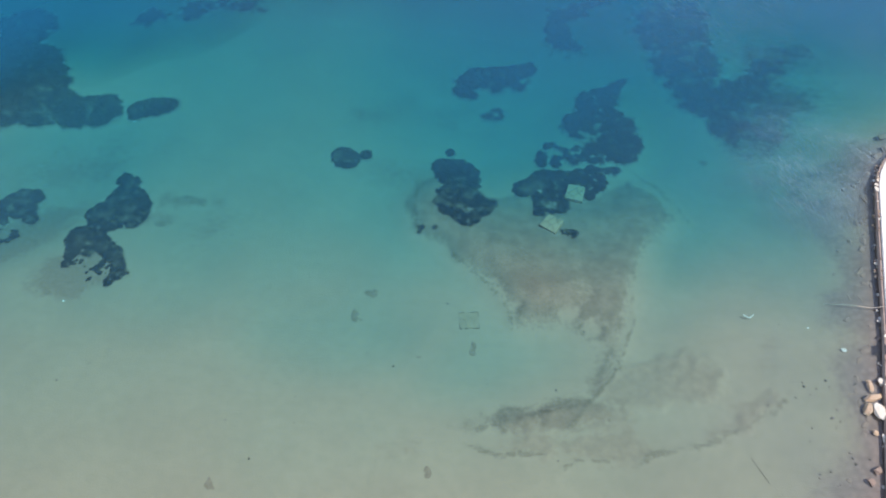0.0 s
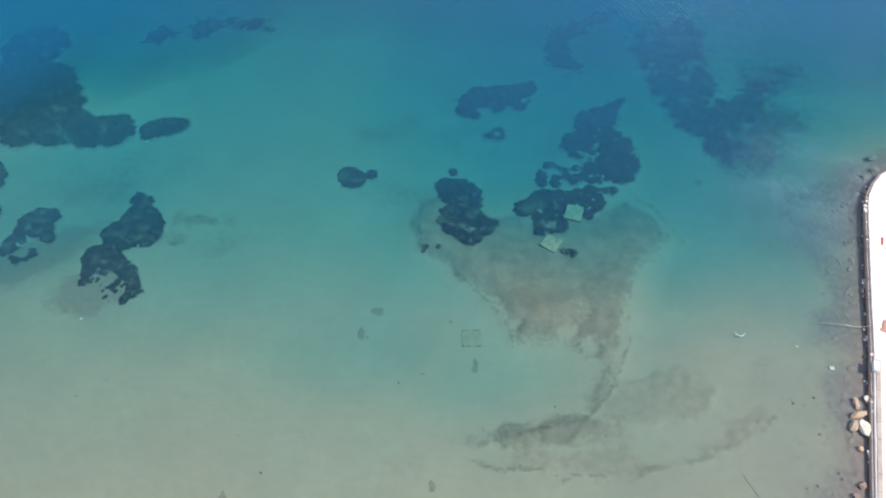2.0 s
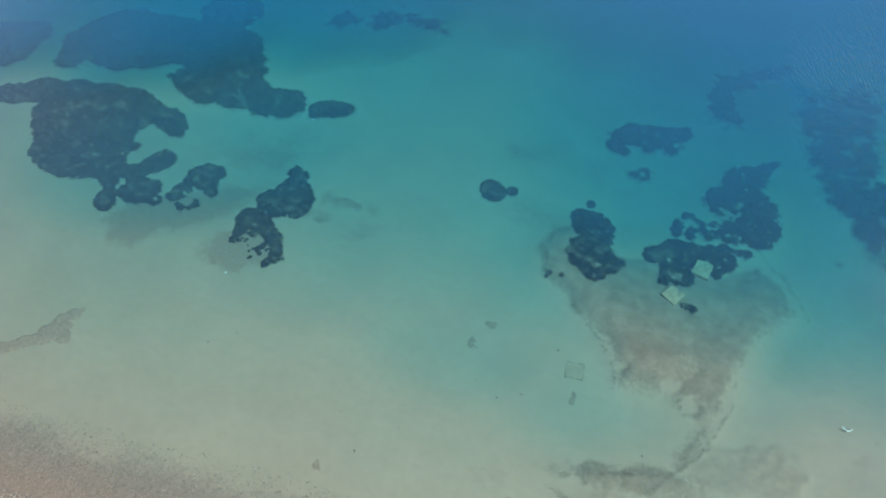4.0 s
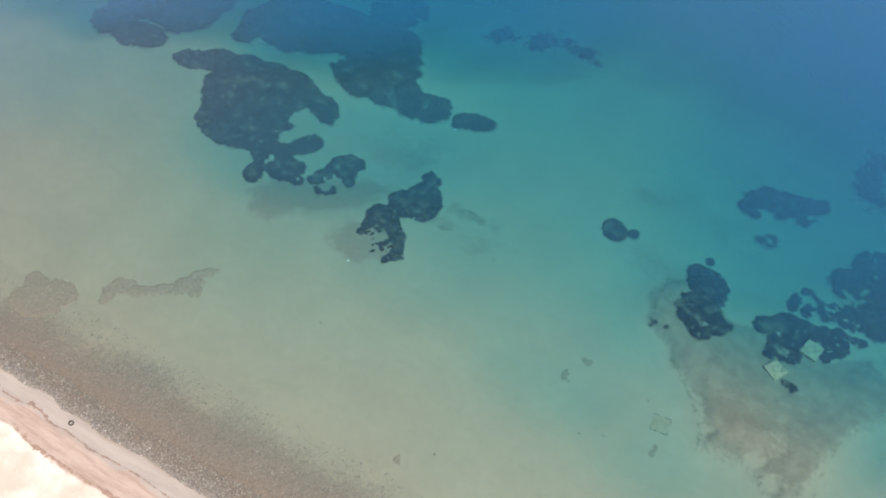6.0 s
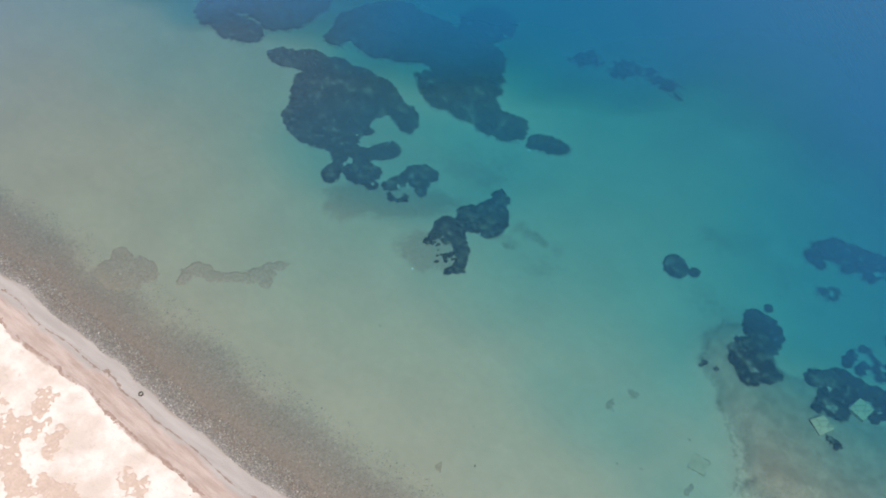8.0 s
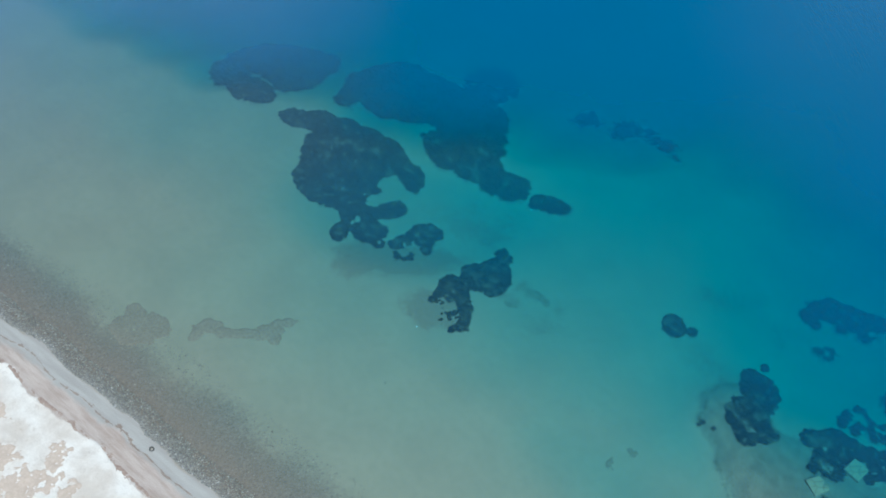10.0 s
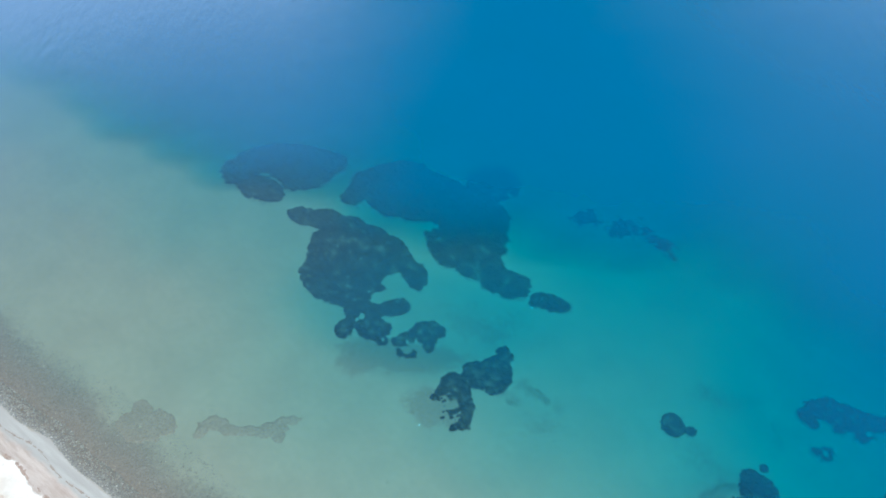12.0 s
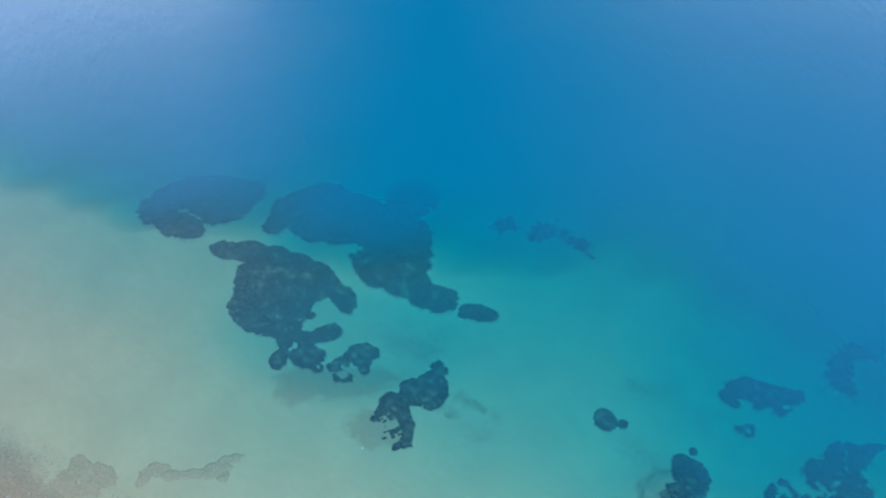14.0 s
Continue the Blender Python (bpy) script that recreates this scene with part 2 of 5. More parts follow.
def ground_material():
    m = Mat("sand_and_stone")
    fine, mid, big = m.noise(9, 5), m.noise(0.9, 5), m.noise(0.12, 4)
    sand = m.mix(m.ramp(big, 0.3, 0.7), (0.338, 0.281, 0.220), (0.367, 0.307, 0.239))
    sand = m.mix(m.ramp(mid, 0.35, 0.8, 0, 0.28), sand, (0.265, 0.23, 0.175))
    sand = m.mix(m.ramp(fine, 0.3, 0.8, 0, 0.2), sand, (0.22, 0.19, 0.14))
    sand = m.mix(m.ramp(m.noise(3.0, 6, 0.8), 0.6, 0.75, 0, 0.3), sand, (0.19, 0.16, 0.12))
    sand = m.mix(m.ramp(m.noise(0.55, 5, 0.65, stretch=(-12, 0.3, 1.6)), 0.45, 0.7, 0, 0.12), sand, (0.27, 0.232, 0.18))
    brk = m.math("SUBTRACT", m.noise(1.6, 6, 0.7), 0.5)

    def mask(name, soft=0.25, rag=1.0):
        return m.ramp(m.math("ADD", m.attr(name), m.math("MULTIPLY", brk, rag)), 0.5 - soft, 0.5 + soft)

    # weathered rock of the shelf
    rock = m.mix(m.ramp(m.noise(0.7, 6, 0.65), 0.35, 0.7), (0.165, 0.138, 0.112), (0.238, 0.198, 0.16))
    rock = m.mix(m.ramp(m.noise(1.5, 6, 0.75, stretch=(-40, 0.35, 1.6)), 0.5, 0.66, 0, 0.65), rock, (0.17, 0.12, 0.09))
    rock = m.mix(m.ramp(m.noise(0.2, 6, 0.7), 0.48, 0.64, 0, 0.55), rock, (0.30, 0.25, 0.20))
    rock = m.mix(m.ramp(m.noise(4.0, 6, 0.8), 0.5, 0.66, 0, 0.75), rock, (0.10, 0.082, 0.066))
    edge = m.attr("shelf")
    edge = m.math("MULTIPLY", m.ramp(edge, 0.3, 0.5), m.ramp(edge, 0.75, 0.5))
    rock = m.mix(m.math("MULTIPLY", edge, m.ramp(m.noise(0.6, 5, 0.7), 0.4, 0.65, 0.1, 0.75)), rock, (0.11, 0.09, 0.07))
    col = m.mix(m.math("MULTIPLY", mask("shelf", 0.3, 1.3), 0.74), sand, rock)
    ridge = m.mix(m.ramp(m.noise(1.2, 6, 0.7), 0.35, 0.65), (0.22, 0.155, 0.12), (0.31, 0.225, 0.17))
    col = m.mix(m.math("MULTIPLY", mask("ridge", 0.42, 1.8), 0.44), col, ridge)
    stone = m.mix(m.ramp(m.noise(3.0, 5, 0.7), 0.35, 0.65), (0.09, 0.075, 0.055), (0.21, 0.17, 0.125))
    col = m.mix(m.math("MULTIPLY", mask("ledge", 0.2, 1.4), 0.45), col, stone)
    # dark flecks: weed tufts and stones strewn over the rock
    fleck = m.math("MULTIPLY", m.ramp(m.noise(2.6, 5, 0.75), 0.60, 0.72), m.ramp(m.attr("shelf"), 0.3, 0.8))
    col = m.mix(m.math("MULTIPLY", fleck, 0.7), col, (0.085, 0.075, 0.055))
    # dead fibrous mat where seagrass has died back
    matte = m.mix(m.ramp(m.noise(2.5, 6, 0.7), 0.35, 0.7), (0.25, 0.185, 0.145), (0.31, 0.23, 0.182))
    matte = m.mix(m.ramp(m.noise(2.0, 6, 0.8), 0.54, 0.70, 0, 0.5), matte, (0.10, 0.085, 0.06))
    col = m.mix(m.math("MULTIPLY", mask("matte", 0.22, 1.0), 0.92), col, matte)
    # rubble by the quay
    rub = m.mix(m.ramp(m.cells(1.4, "Distance"), 0.1, 0.7), (0.28, 0.218, 0.195), (0.215, 0.168, 0.15))
    rub = m.mix(m.ramp(m.noise(2.0, 6, 0.7), 0.4, 0.7, 0, 0.6), rub, (0.32, 0.255, 0.22))
    col = m.mix(m.math("MULTIPLY", mask("rubble", 0.35), 0.9), col, rub)
    # pebble belt under the shallow edge of the water
    peb = m.mix(m.cells(5.5, "Color"), (0.155, 0.126, 0.107), (0.31, 0.257, 0.218))
    peb = m.mix(m.ramp(m.noise(0.5, 5), 0.3, 0.7, 0, 0.55), peb, (0.235, 0.184, 0.15))
    col = m.mix(m.math("MULTIPLY", mask("pebble", 0.35, 1.4), 0.92), col, peb)
    grey = m.mix(m.cells(7.0, "Color"), (0.12, 0.115, 0.105), (0.38, 0.36, 0.325))
    col = m.mix(m.math("MULTIPLY", mask("shingle", 0.35, 1.0), 0.8), col, grey)
    # beach above the waterline: wet sand, then dry bleached sand
    wet = m.mix(m.ramp(m.noise(0.5, 5, stretch=(0, 0.25, 2.0)), 0.35, 0.7), (0.36, 0.32, 0.278), (0.425, 0.38, 0.332))
    wet = m.mix(m.ramp(m.noise(1.2, 6, 0.7, stretch=(-2, 0.12, 2.2)), 0.55, 0.72, 0, 0.3), wet, (0.31, 0.25, 0.21))
    dry = m.mix(m.ramp(m.noise(0.22, 5), 0.35, 0.65), (0.60, 0.495, 0.405), (0.76, 0.665, 0.57))
    dry = m.mix(m.ramp(m.noise(0.9, 6, 0.75), 0.52, 0.74, 0, 0.55), dry, (0.46, 0.345, 0.26))
    dry = m.mix(m.ramp(m.noise(5.0, 5, 0.8), 0.62, 0.74, 0, 0.35), dry, (0.40, 0.30, 0.22))
    brown = m.mix(m.ramp(m.noise(0.7, 6, 0.7, stretch=(-2, 0.22, 1.8)), 0.36, 0.66), (0.52, 0.405, 0.335), (0.38, 0.275, 0.215))
    brown = m.mix(m.ramp(m.noise(2.6, 5, 0.75), 0.58, 0.75, 0, 0.5), brown, (0.32, 0.22, 0.165))
    wet = m.mix(m.math("MULTIPLY", mask("mid", 0.3, 0.8), 0.85), wet, brown)
    col = m.mix(mask("wet", 0.2, 0.5), col, wet)
    col = m.mix(mask("dry", 0.18, 0.7), col, dry)
    h = m.math("ADD", m.math("MULTIPLY", m.noise(1.5, 5), 1.0), m.math("MULTIPLY", m.cells(5.5), m.attr("pebble")))
    h = m.math("ADD", h, m.math("MULTIPLY", m.noise(4, 6, 0.7), m.attr("shelf")))
    return m.finish(col, 0.95, m.bump(h, 0.35, 0.06), spec=0.05)


def water_material():
    """Clear sea water over its bed: light is taken up and scattered back by the depth of water, and the surface mirrors the sky."""
    m = Mat("sea_water")
    m.n.remove(m.bsdf)
    depth = m.attr("depth")
    depth = m.math("MULTIPLY", depth, m.ramp(m.noise(0.04, 3), 0.25, 0.75, 0.93, 1.07))

    def through_water(k, gain=1.0):
        return m.math("MULTIPLY", m.math("EXPONENT", m.math("MULTIPLY", depth, -k)), gain)

    tint = m.n.new("ShaderNodeCombineColor")
    for i, k in enumerate(WATER_K):
        m.put(tint.inputs[i], through_water(k))
    clear = m.n.new("ShaderNodeBsdfTransparent")
    m.put(clear.inputs[0], tint.outputs[0])
    glow = m.n.new("ShaderNodeCombineColor")
    for i, (k, strength) in enumerate(zip(WATER_BACK, WATER_BODY)):
        m.put(glow.inputs[i], m.math("MULTIPLY", m.math("SUBTRACT", 1.0, through_water(k)), strength))
    body = m.n.new("ShaderNodeBsdfDiffuse")
    m.put(body.inputs[0], glow.outputs[0])
    mix1 = m.n.new("ShaderNodeAddShader")
    m.l.new(clear.outputs[0], mix1.inputs[0])
    m.l.new(body.outputs[0], mix1.inputs[1])
    # ripples: a fine chop and longer swell lines, stronger where the wind touches the water
    wind = m.ramp(m.noise(0.018, 3), 0.35, 0.65, 0.4, 1.1)
    chop = m.math("ADD", m.noise(1.2, 4, 0.6, stretch=(-46, 0.4, 1.7)), m.math("MULTIPLY", m.noise(0.35, 3, 0.5, stretch=(-52, 0.4, 1.7)), 1.6))
    place = m.n.new("ShaderNodeVectorMath")
    place.operation = "DISTANCE"
    m.l.new(m.co, place.inputs[0])
    place.inputs[1].default_value = (47, 69, 0)
    ruffle = m.math("MULTIPLY", m.ramp(place.outputs["Value"], 15, 4), m.ramp(m.noise(0.09, 4), 0.35, 0.6, 0.45, 1.0))
    wind = m.math("ADD", wind, m.math("MULTIPLY", ruffle, 4.0))
    # short steep wavelets in gusts over the open water
    off = m.n.new("ShaderNodeVectorMath")
    off.operation = "DISTANCE"
    m.l.new(m.co, off.inputs[0])
    off.inputs[1].default_value = (37, 100, 0)
    gust = m.math("MULTIPLY", m.ramp(off.outputs["Value"], 26, 6, 0.12, 1.0), m.ramp(m.noise(0.06, 4, 0.6), 0.28, 0.5))
    gust = m.math("MULTIPLY", gust, m.ramp(m.attr("depth"), 2.5, 6.5))
    wavelet = m.math("MULTIPLY", m.noise(2.3, 3, 0.5, stretch=(-77, 0.42, 1.5)), m.math("ADD", m.math("MULTIPLY", gust, 6.5), m.math("MULTIPLY", ruffle, 15.0)))
    normal = m.bump(m.math("ADD", m.math("MULTIPLY", chop, wind), wavelet), 0.3, 0.10)
    gloss = m.n.new("ShaderNodeBsdfGlossy")
    gloss.inputs["Roughness"].default_value = 0.2
    m.l.new(normal, gloss.inputs["Normal"])
    fres = m.n.new("ShaderNodeFresnel")
    fres.inputs["IOR"].default_value = 1.333
    m.l.new(normal, fres.inputs["Normal"])
    mix2 = m.n.new("ShaderNodeMixShader")
    # the polarised sky's dark band, painted by place into the surface's reflectivity
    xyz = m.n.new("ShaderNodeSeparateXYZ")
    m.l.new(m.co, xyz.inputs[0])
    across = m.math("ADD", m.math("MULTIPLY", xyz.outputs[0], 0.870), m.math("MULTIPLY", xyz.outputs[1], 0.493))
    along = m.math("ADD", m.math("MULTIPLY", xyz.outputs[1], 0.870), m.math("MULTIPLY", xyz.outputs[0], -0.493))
    dark_band = m.math("DIVIDE", m.math("ABSOLUTE", across), m.math("MAXIMUM", along, 45.0))
    dark_band = m.math("ADD", dark_band, m.ramp(along, 100, 40, 0.0, 0.4))
    dark_band = m.math("ADD", dark_band, m.math("MULTIPLY", m.math("SUBTRACT", m.noise(0.014, 4), 0.5), 0.28))
    sky_gain = m.math("MULTIPLY", m.ramp(dark_band, 0.0, 0.42, 0.10, 3.1), m.math("ADD", m.ramp(along, 50, 108, 0.45, 1.0), m.math("MULTIPLY", ruffle, 0.5)))
    # bright sky haze on the -x side, painted as extra reflectivity
    sky_gain = m.math("MULTIPLY", sky_gain, m.ramp(across, 8.0, -55.0, 1.0, 2.8))
    # reflectivity is also lifted by place over the ruffled patch, for its glints
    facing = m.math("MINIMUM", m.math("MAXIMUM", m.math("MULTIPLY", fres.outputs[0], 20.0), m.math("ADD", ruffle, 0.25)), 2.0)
    mirror = m.math("MULTIPLY", m.math("MULTIPLY", fres.outputs[0], sky_gain), facing)
    # veil of sky reflection added by place: the sheltered corner by the quay, and off its head
    bay = m.math("MULTIPLY", m.ramp(xyz.outputs[0], 10, 42), m.ramp(xyz.outputs[1], 88, 66))
    bay = m.math("MAXIMUM", bay, m.math("MULTIPLY", m.ramp(xyz.outputs[0], 46, 64), m.ramp(xyz.outputs[1], 140, 90)))
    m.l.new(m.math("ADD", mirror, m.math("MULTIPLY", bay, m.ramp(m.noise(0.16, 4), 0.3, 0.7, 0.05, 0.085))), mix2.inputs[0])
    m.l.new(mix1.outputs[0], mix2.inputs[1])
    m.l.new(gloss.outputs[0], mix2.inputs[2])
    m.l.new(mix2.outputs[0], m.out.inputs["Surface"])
    return m.m


# take-up per metre for red, green, blue; strength and build-up of the light scattered back
WATER_K = (0.288, 0.0745, 0.0715)
WATER_BODY = (0.006, 0.093, 0.207)
WATER_BACK = (0.8, 0.118, 0.088)


def seagrass_material():
    """Dark leaves round the rim of each clump, greyer overgrown ones in its middle; sparse shoots at the rim of a patch let the sand show."""
    m = Mat("seagrass")
    leaf = m.mix(m.attr("tone"), (0.008, 0.012, 0.017), (0.038, 0.035, 0.035))
    old = m.mix(m.attr("tone"), (0.040, 0.044, 0.042), (0.125, 0.107, 0.092))
    grain = m.ramp(m.noise(2.3, 6, 0.85), 0.40, 0.62)
    col = m.mix(m.math("MULTIPLY", grain, 0.5), leaf, old)
    col = m.mix(m.math("MULTIPLY", m.ramp(m.attr("core"), 0.15, 0.75), m.ramp(m.noise(1.4, 5, 0.7), 0.35, 0.65, 0.15, 0.65)), col, old)
    col = m.mix(m.ramp(m.noise(0.35, 4, 0.6), 0.4, 0.7, 0, 0.35), col, old)
    bare = m.math("MULTIPLY", m.attr("pale"), m.ramp(m.noise(2.6, 6, 0.85), 0.36, 0.58))
    col = m.mix(m.math("MULTIPLY", bare, 0.5), col, (0.23, 0.19, 0.14))
    # small bare spots between the clumps
    col = m.mix(m.ramp(m.noise(1.1, 3, 0.65), 0.585, 0.65, 0, 0.5), col, (0.22, 0.19, 0.14))
    m.finish(col, 0.85, m.bump(m.noise(6, 5, 0.8), 0.6, 0.10), spec=0.05)
    gap = m.n.new("ShaderNodeBsdfTransparent")
    both = m.n.new("ShaderNodeMixShader")
    shoots = m.math("ADD", m.attr("cover"), m.math("MULTIPLY", m.math("SUBTRACT", m.noise(4.5, 5, 0.75), 0.5), 1.2))
    m.l.new(m.ramp(shoots, 0.15, 0.85), both.inputs[0])
    m.l.new(gap.outputs[0], both.inputs[1])
    m.l.new(m.bsdf.outputs[0], both.inputs[2])
    m.l.new(both.outputs[0], m.out.inputs["Surface"])
    return m.m


def rock_material(name, a, b, c, scale=1.5):
    m = Mat(name)
    col = m.mix(m.ramp(m.noise(scale, 6, 0.65), 0.35, 0.68), a, b)
    col = m.mix(m.ramp(m.noise(scale * 4, 5, 0.7), 0.55, 0.75, 0, 0.7), col, c)
    return m.finish(col, 0.85, m.bump(m.noise(scale * 3, 6, 0.7), 0.7, 0.08))


def concrete_material(name, a, b, stain, cracked=0.0):
    m = Mat(name)
    col = m.mix(m.ramp(m.noise(0.8, 5), 0.3, 0.7), a, b)
    col = m.mix(m.ramp(m.noise(2.5, 6, 0.7), 0.52, 0.75, 0, 0.6), col, stain)
    if cracked:
        col = m.mix(m.ramp(m.cells(0.75, "Distance", "DISTANCE_TO_EDGE"), 0.05, 0.0, 0, cracked), col, stain)
    return m.finish(col, 0.9, m.bump(m.noise(12, 5, 0.7), 0.4, 0.02))


def plain_material(name, a, b, rough=0.6, scale=8.0):
    m = Mat(name)
    return m.finish(m.mix(m.ramp(m.noise(scale, 4), 0.3, 0.7), a, b), rough, m.bump(m.noise(scale * 4, 3), 0.2, 0.01))


M_GROUND, M_WATER, M_GRASS = ground_material(), water_material(), seagrass_material()
M_SLAB = concrete_material("sunken_concrete", (0.40, 0.275, 0.19), (0.49, 0.34, 0.235), (0.20, 0.135, 0.09), 0.75)
M_OLD_SLAB = concrete_material("buried_concrete", (0.29, 0.235, 0.17), (0.34, 0.275, 0.20), (0.20, 0.16, 0.12))
M_DECK = concrete_material("quay_concrete", (0.72, 0.70, 0.66), (0.82, 0.80, 0.76), (0.58, 0.55, 0.50))
M_WALL = concrete_material("quay_wall", (0.34, 0.265, 0.23), (0.43, 0.345, 0.30), (0.23, 0.17, 0.148))
M_KERB = concrete_material("quay_coping", (0.42, 0.34, 0.29), (0.52, 0.44, 0.38), (0.30, 0.24, 0.20))
M_TAN_ROCK = rock_material("tan_rock", (0.255, 0.19, 0.147), (0.325, 0.25, 0.197), (0.16, 0.112, 0.085), 3.0)
M_FRAME = rock_material("worn_concrete", (0.25, 0.20, 0.15), (0.30, 0.24, 0.185), (0.15, 0.12, 0.09), 3.0)
M_RIM = rock_material("weathered_rim", (0.22, 0.17, 0.13), (0.29, 0.225, 0.17), (0.14, 0.11, 0.085), 2.0)
M_LEDGE = rock_material("ledge_rock", (0.13, 0.105, 0.08), (0.20, 0.16, 0.12), (0.08, 0.065, 0.05), 2.0)
M_BOULDER = rock_material("boulder", (0.24, 0.18, 0.15), (0.33, 0.26, 0.215), (0.15, 0.115, 0.095), 1.2)
M_OCHRE = rock_material("ochre_boulder", (0.46, 0.33, 0.22), (0.62, 0.50, 0.37), (0.28, 0.17, 0.10), 1.2)
M_PALE = rock_material("pale_boulder", (0.66, 0.60, 0.50), (0.80, 0.76, 0.68), (0.50, 0.38, 0.25), 1.0)
M_DARK_ROCK = rock_material("dark_rock", (0.10, 0.08, 0.065), (0.16, 0.13, 0.10), (0.06, 0.05, 0.04), 2.0)
M_WEED = rock_material("dry_seaweed", (0.31, 0.205, 0.155), (0.39, 0.28, 0.215), (0.20, 0.13, 0.095), 2.5)
M_LINE = rock_material("dark_seaweed", (0.24, 0.175, 0.135), (0.32, 0.24, 0.185), (0.15, 0.11, 0.085), 3.0)
M_SCRUB = rock_material("dry_scrub", (0.50, 0.375, 0.285), (0.58, 0.44, 0.34), (0.40, 0.29, 0.21), 2.0)
M_RUBBER = plain_material("rubber", (0.02, 0.02, 0.02), (0.05, 0.05, 0.048), 0.7)
M_WHITE = plain_material("white_plastic", (0.62, 0.63, 0.62), (0.76, 0.77, 0.76), 0.5)
M_ROPE = plain_material("rope", (0.42, 0.37, 0.30), (0.55, 0.50, 0.42), 0.9, 20)
M_WOOD = rock_material("driftwood", (0.24, 0.17, 0.11), (0.34, 0.25, 0.17), (0.14, 0.10, 0.07), 6)
M_ORANGE = plain_material("orange_plastic", (0.72, 0.22, 0.06), (0.80, 0.28, 0.08), 0.5)
M_RED = plain_material("red_cloth", (0.5, 0.06, 0.05), (0.6, 0.1, 0.08), 0.8)
M_GREEN = plain_material("green_cloth", (0.05, 0.3, 0.14), (0.08, 0.36, 0.18), 0.8)
M_NET = plain_material("fishing_net", (0.42, 0.22, 0.16), (0.55, 0.33, 0.26), 0.95, 14)


# ---- meshes ----
def mesh_of(name, verts, faces, material, smooth=True):
    me = bpy.data.meshes.new(name)
    me.from_pydata([tuple(map(float, v)) for v in verts], [], faces)
    me.materials.append(material)
    me.polygons.foreach_set("use_smooth", [smooth] * len(me.polygons))
    me.update()
    return me


def part(name, bm, material, parent=None, label=""):
    me = bpy.data.meshes.new(name)
    bm.to_mesh(me)
    bm.free()
    me.materials.append(material)
    ob = new(name, me)
    ob.parent = parent
    return tagged(ob, label)


def sheet(name, xs, ys, height, material):
    """One grid over the given rows and columns, with the height function."""
    gx, gy = np.meshgrid(xs, ys)
    gz = height(gx, gy)
    co = np.stack([gx, gy, gz], -1).reshape(-1, 3)
    nx, ny = len(xs), len(ys)
    i = (np.arange(ny - 1)[:, None] * nx + np.arange(nx - 1)).ravel()
    quads = np.stack([i, i + 1, i + nx + 1, i + nx], 1)
    me = bpy.data.meshes.new(name)
    me.vertices.add(len(co))
    me.vertices.foreach_set("co", co.astype(np.float32).ravel())
    me.loops.add(quads.size)
    me.loops.foreach_set("vertex_index", quads.astype(np.int32).ravel())
    me.polygons.add(len(quads))
    me.polygons.foreach_set("loop_start", np.arange(0, quads.size, 4, dtype=np.int32))
    me.update(calc_edges=True)
    me.materials.append(material)
    me.polygons.foreach_set("use_smooth", [True] * len(quads))
    return new(name, me), gx.ravel(), gy.ravel()


def put_attribute(ob, name, values):
    a = ob.data.attributes.new(name, "FLOAT", "POINT")
    a.data.foreach_set("value", np.asarray(values, np.float32))


def spread(lo, hi, step, far):
    """Even steps between lo and hi, growing ones out to +-far."""
    mid = list(np.arange(lo, hi + step / 2, step))
    up, down, d = [], [], step
    while (up or mid)[-1] < far:
        d *= 1.35
        up.append((up or mid)[-1] + d)
    d = step
    while (down or [lo])[-1] > -far:
        d *= 1.35
        down.append((down or [lo])[-1] - d)
    return np.array(down[::-1] + mid + up)


# ---- ground and sea ----
ground, GX, GY = sheet("ground", spread(-125, 66, 0.33, 4000), spread(-6, 122, 0.33, 4000), relief, M_GROUND)
tagged(ground, "pale sandy seabed rising to a bleached sand beach", "ground", kind="structure")
S = GY - shore(GX)
put_attribute(ground, "shelf", 0.5 + 0.35 * rock_cover(GX, GY))
put_attribute(ground, "ridge", 0.4 + 0.4 * (blob_field(GX, GY, ROCK_RIDGE) + 1.2 * fbm(GX, GY, 2.4, 4, 12) + 1.3 * fbm(GX, GY, 6.0, 3, 36)))
put_attribute(ground, "ledge", 0.1 + 0.75 * ledge_field(GX, GY))
put_attribute(ground, "matte", np.maximum(0.5 + 0.3 * (blob_field(GX, GY, DEAD_MATTE) + 1.0 * fbm(GX, GY, 2.5, 3, 21)),
                                         np.minimum(0.28 + 0.06 * (blob_field(GX, GY, SANDY_MATTE) + 2.0 * fbm(GX, GY, 4.0, 3, 29)), 0.60)))
QD = quay_dist(GX, GY)
put_attribute(ground, "rubble", np.clip(1.15 - QD / (6.0 + 2.0 * sstep(60, 72, GY)) + 0.5 * fbm(GX, GY, 5, 3, 22) + 0.5 * sstep(34, 28, GY) * sstep(22, 38, GX), -1, 2))
put_attribute(ground, "pebble", np.clip(np.minimum((11.6 - S + 1.8 * fbm(GX, GY, 8, 3, 23)) / 6.0, (S + 0.1) / 0.8) * sstep(-5, -25, GX), -1, 1))
put_attribute(ground, "shingle", np.minimum((2.4 - S + 0.8 * fbm(GX, GY, 5, 3, 28)) / 2.0, (S + 0.3) / 0.6) * sstep(-5, -25, GX))
put_attribute(ground, "wet", 0.5 - (S - 0.05 + 0.3 * fbm(GX, GY, 3, 2, 24)) / 0.9)
put_attribute(ground, "mid", 0.5 - (S + 2.6 + 0.5 * fbm(GX, GY, 4, 3, 27)) / 1.4)
put_attribute(ground, "dry", 0.5 - (S + 5.4 + 0.5 * fbm(GX, GY, 3, 3, 25)) / 1.0)

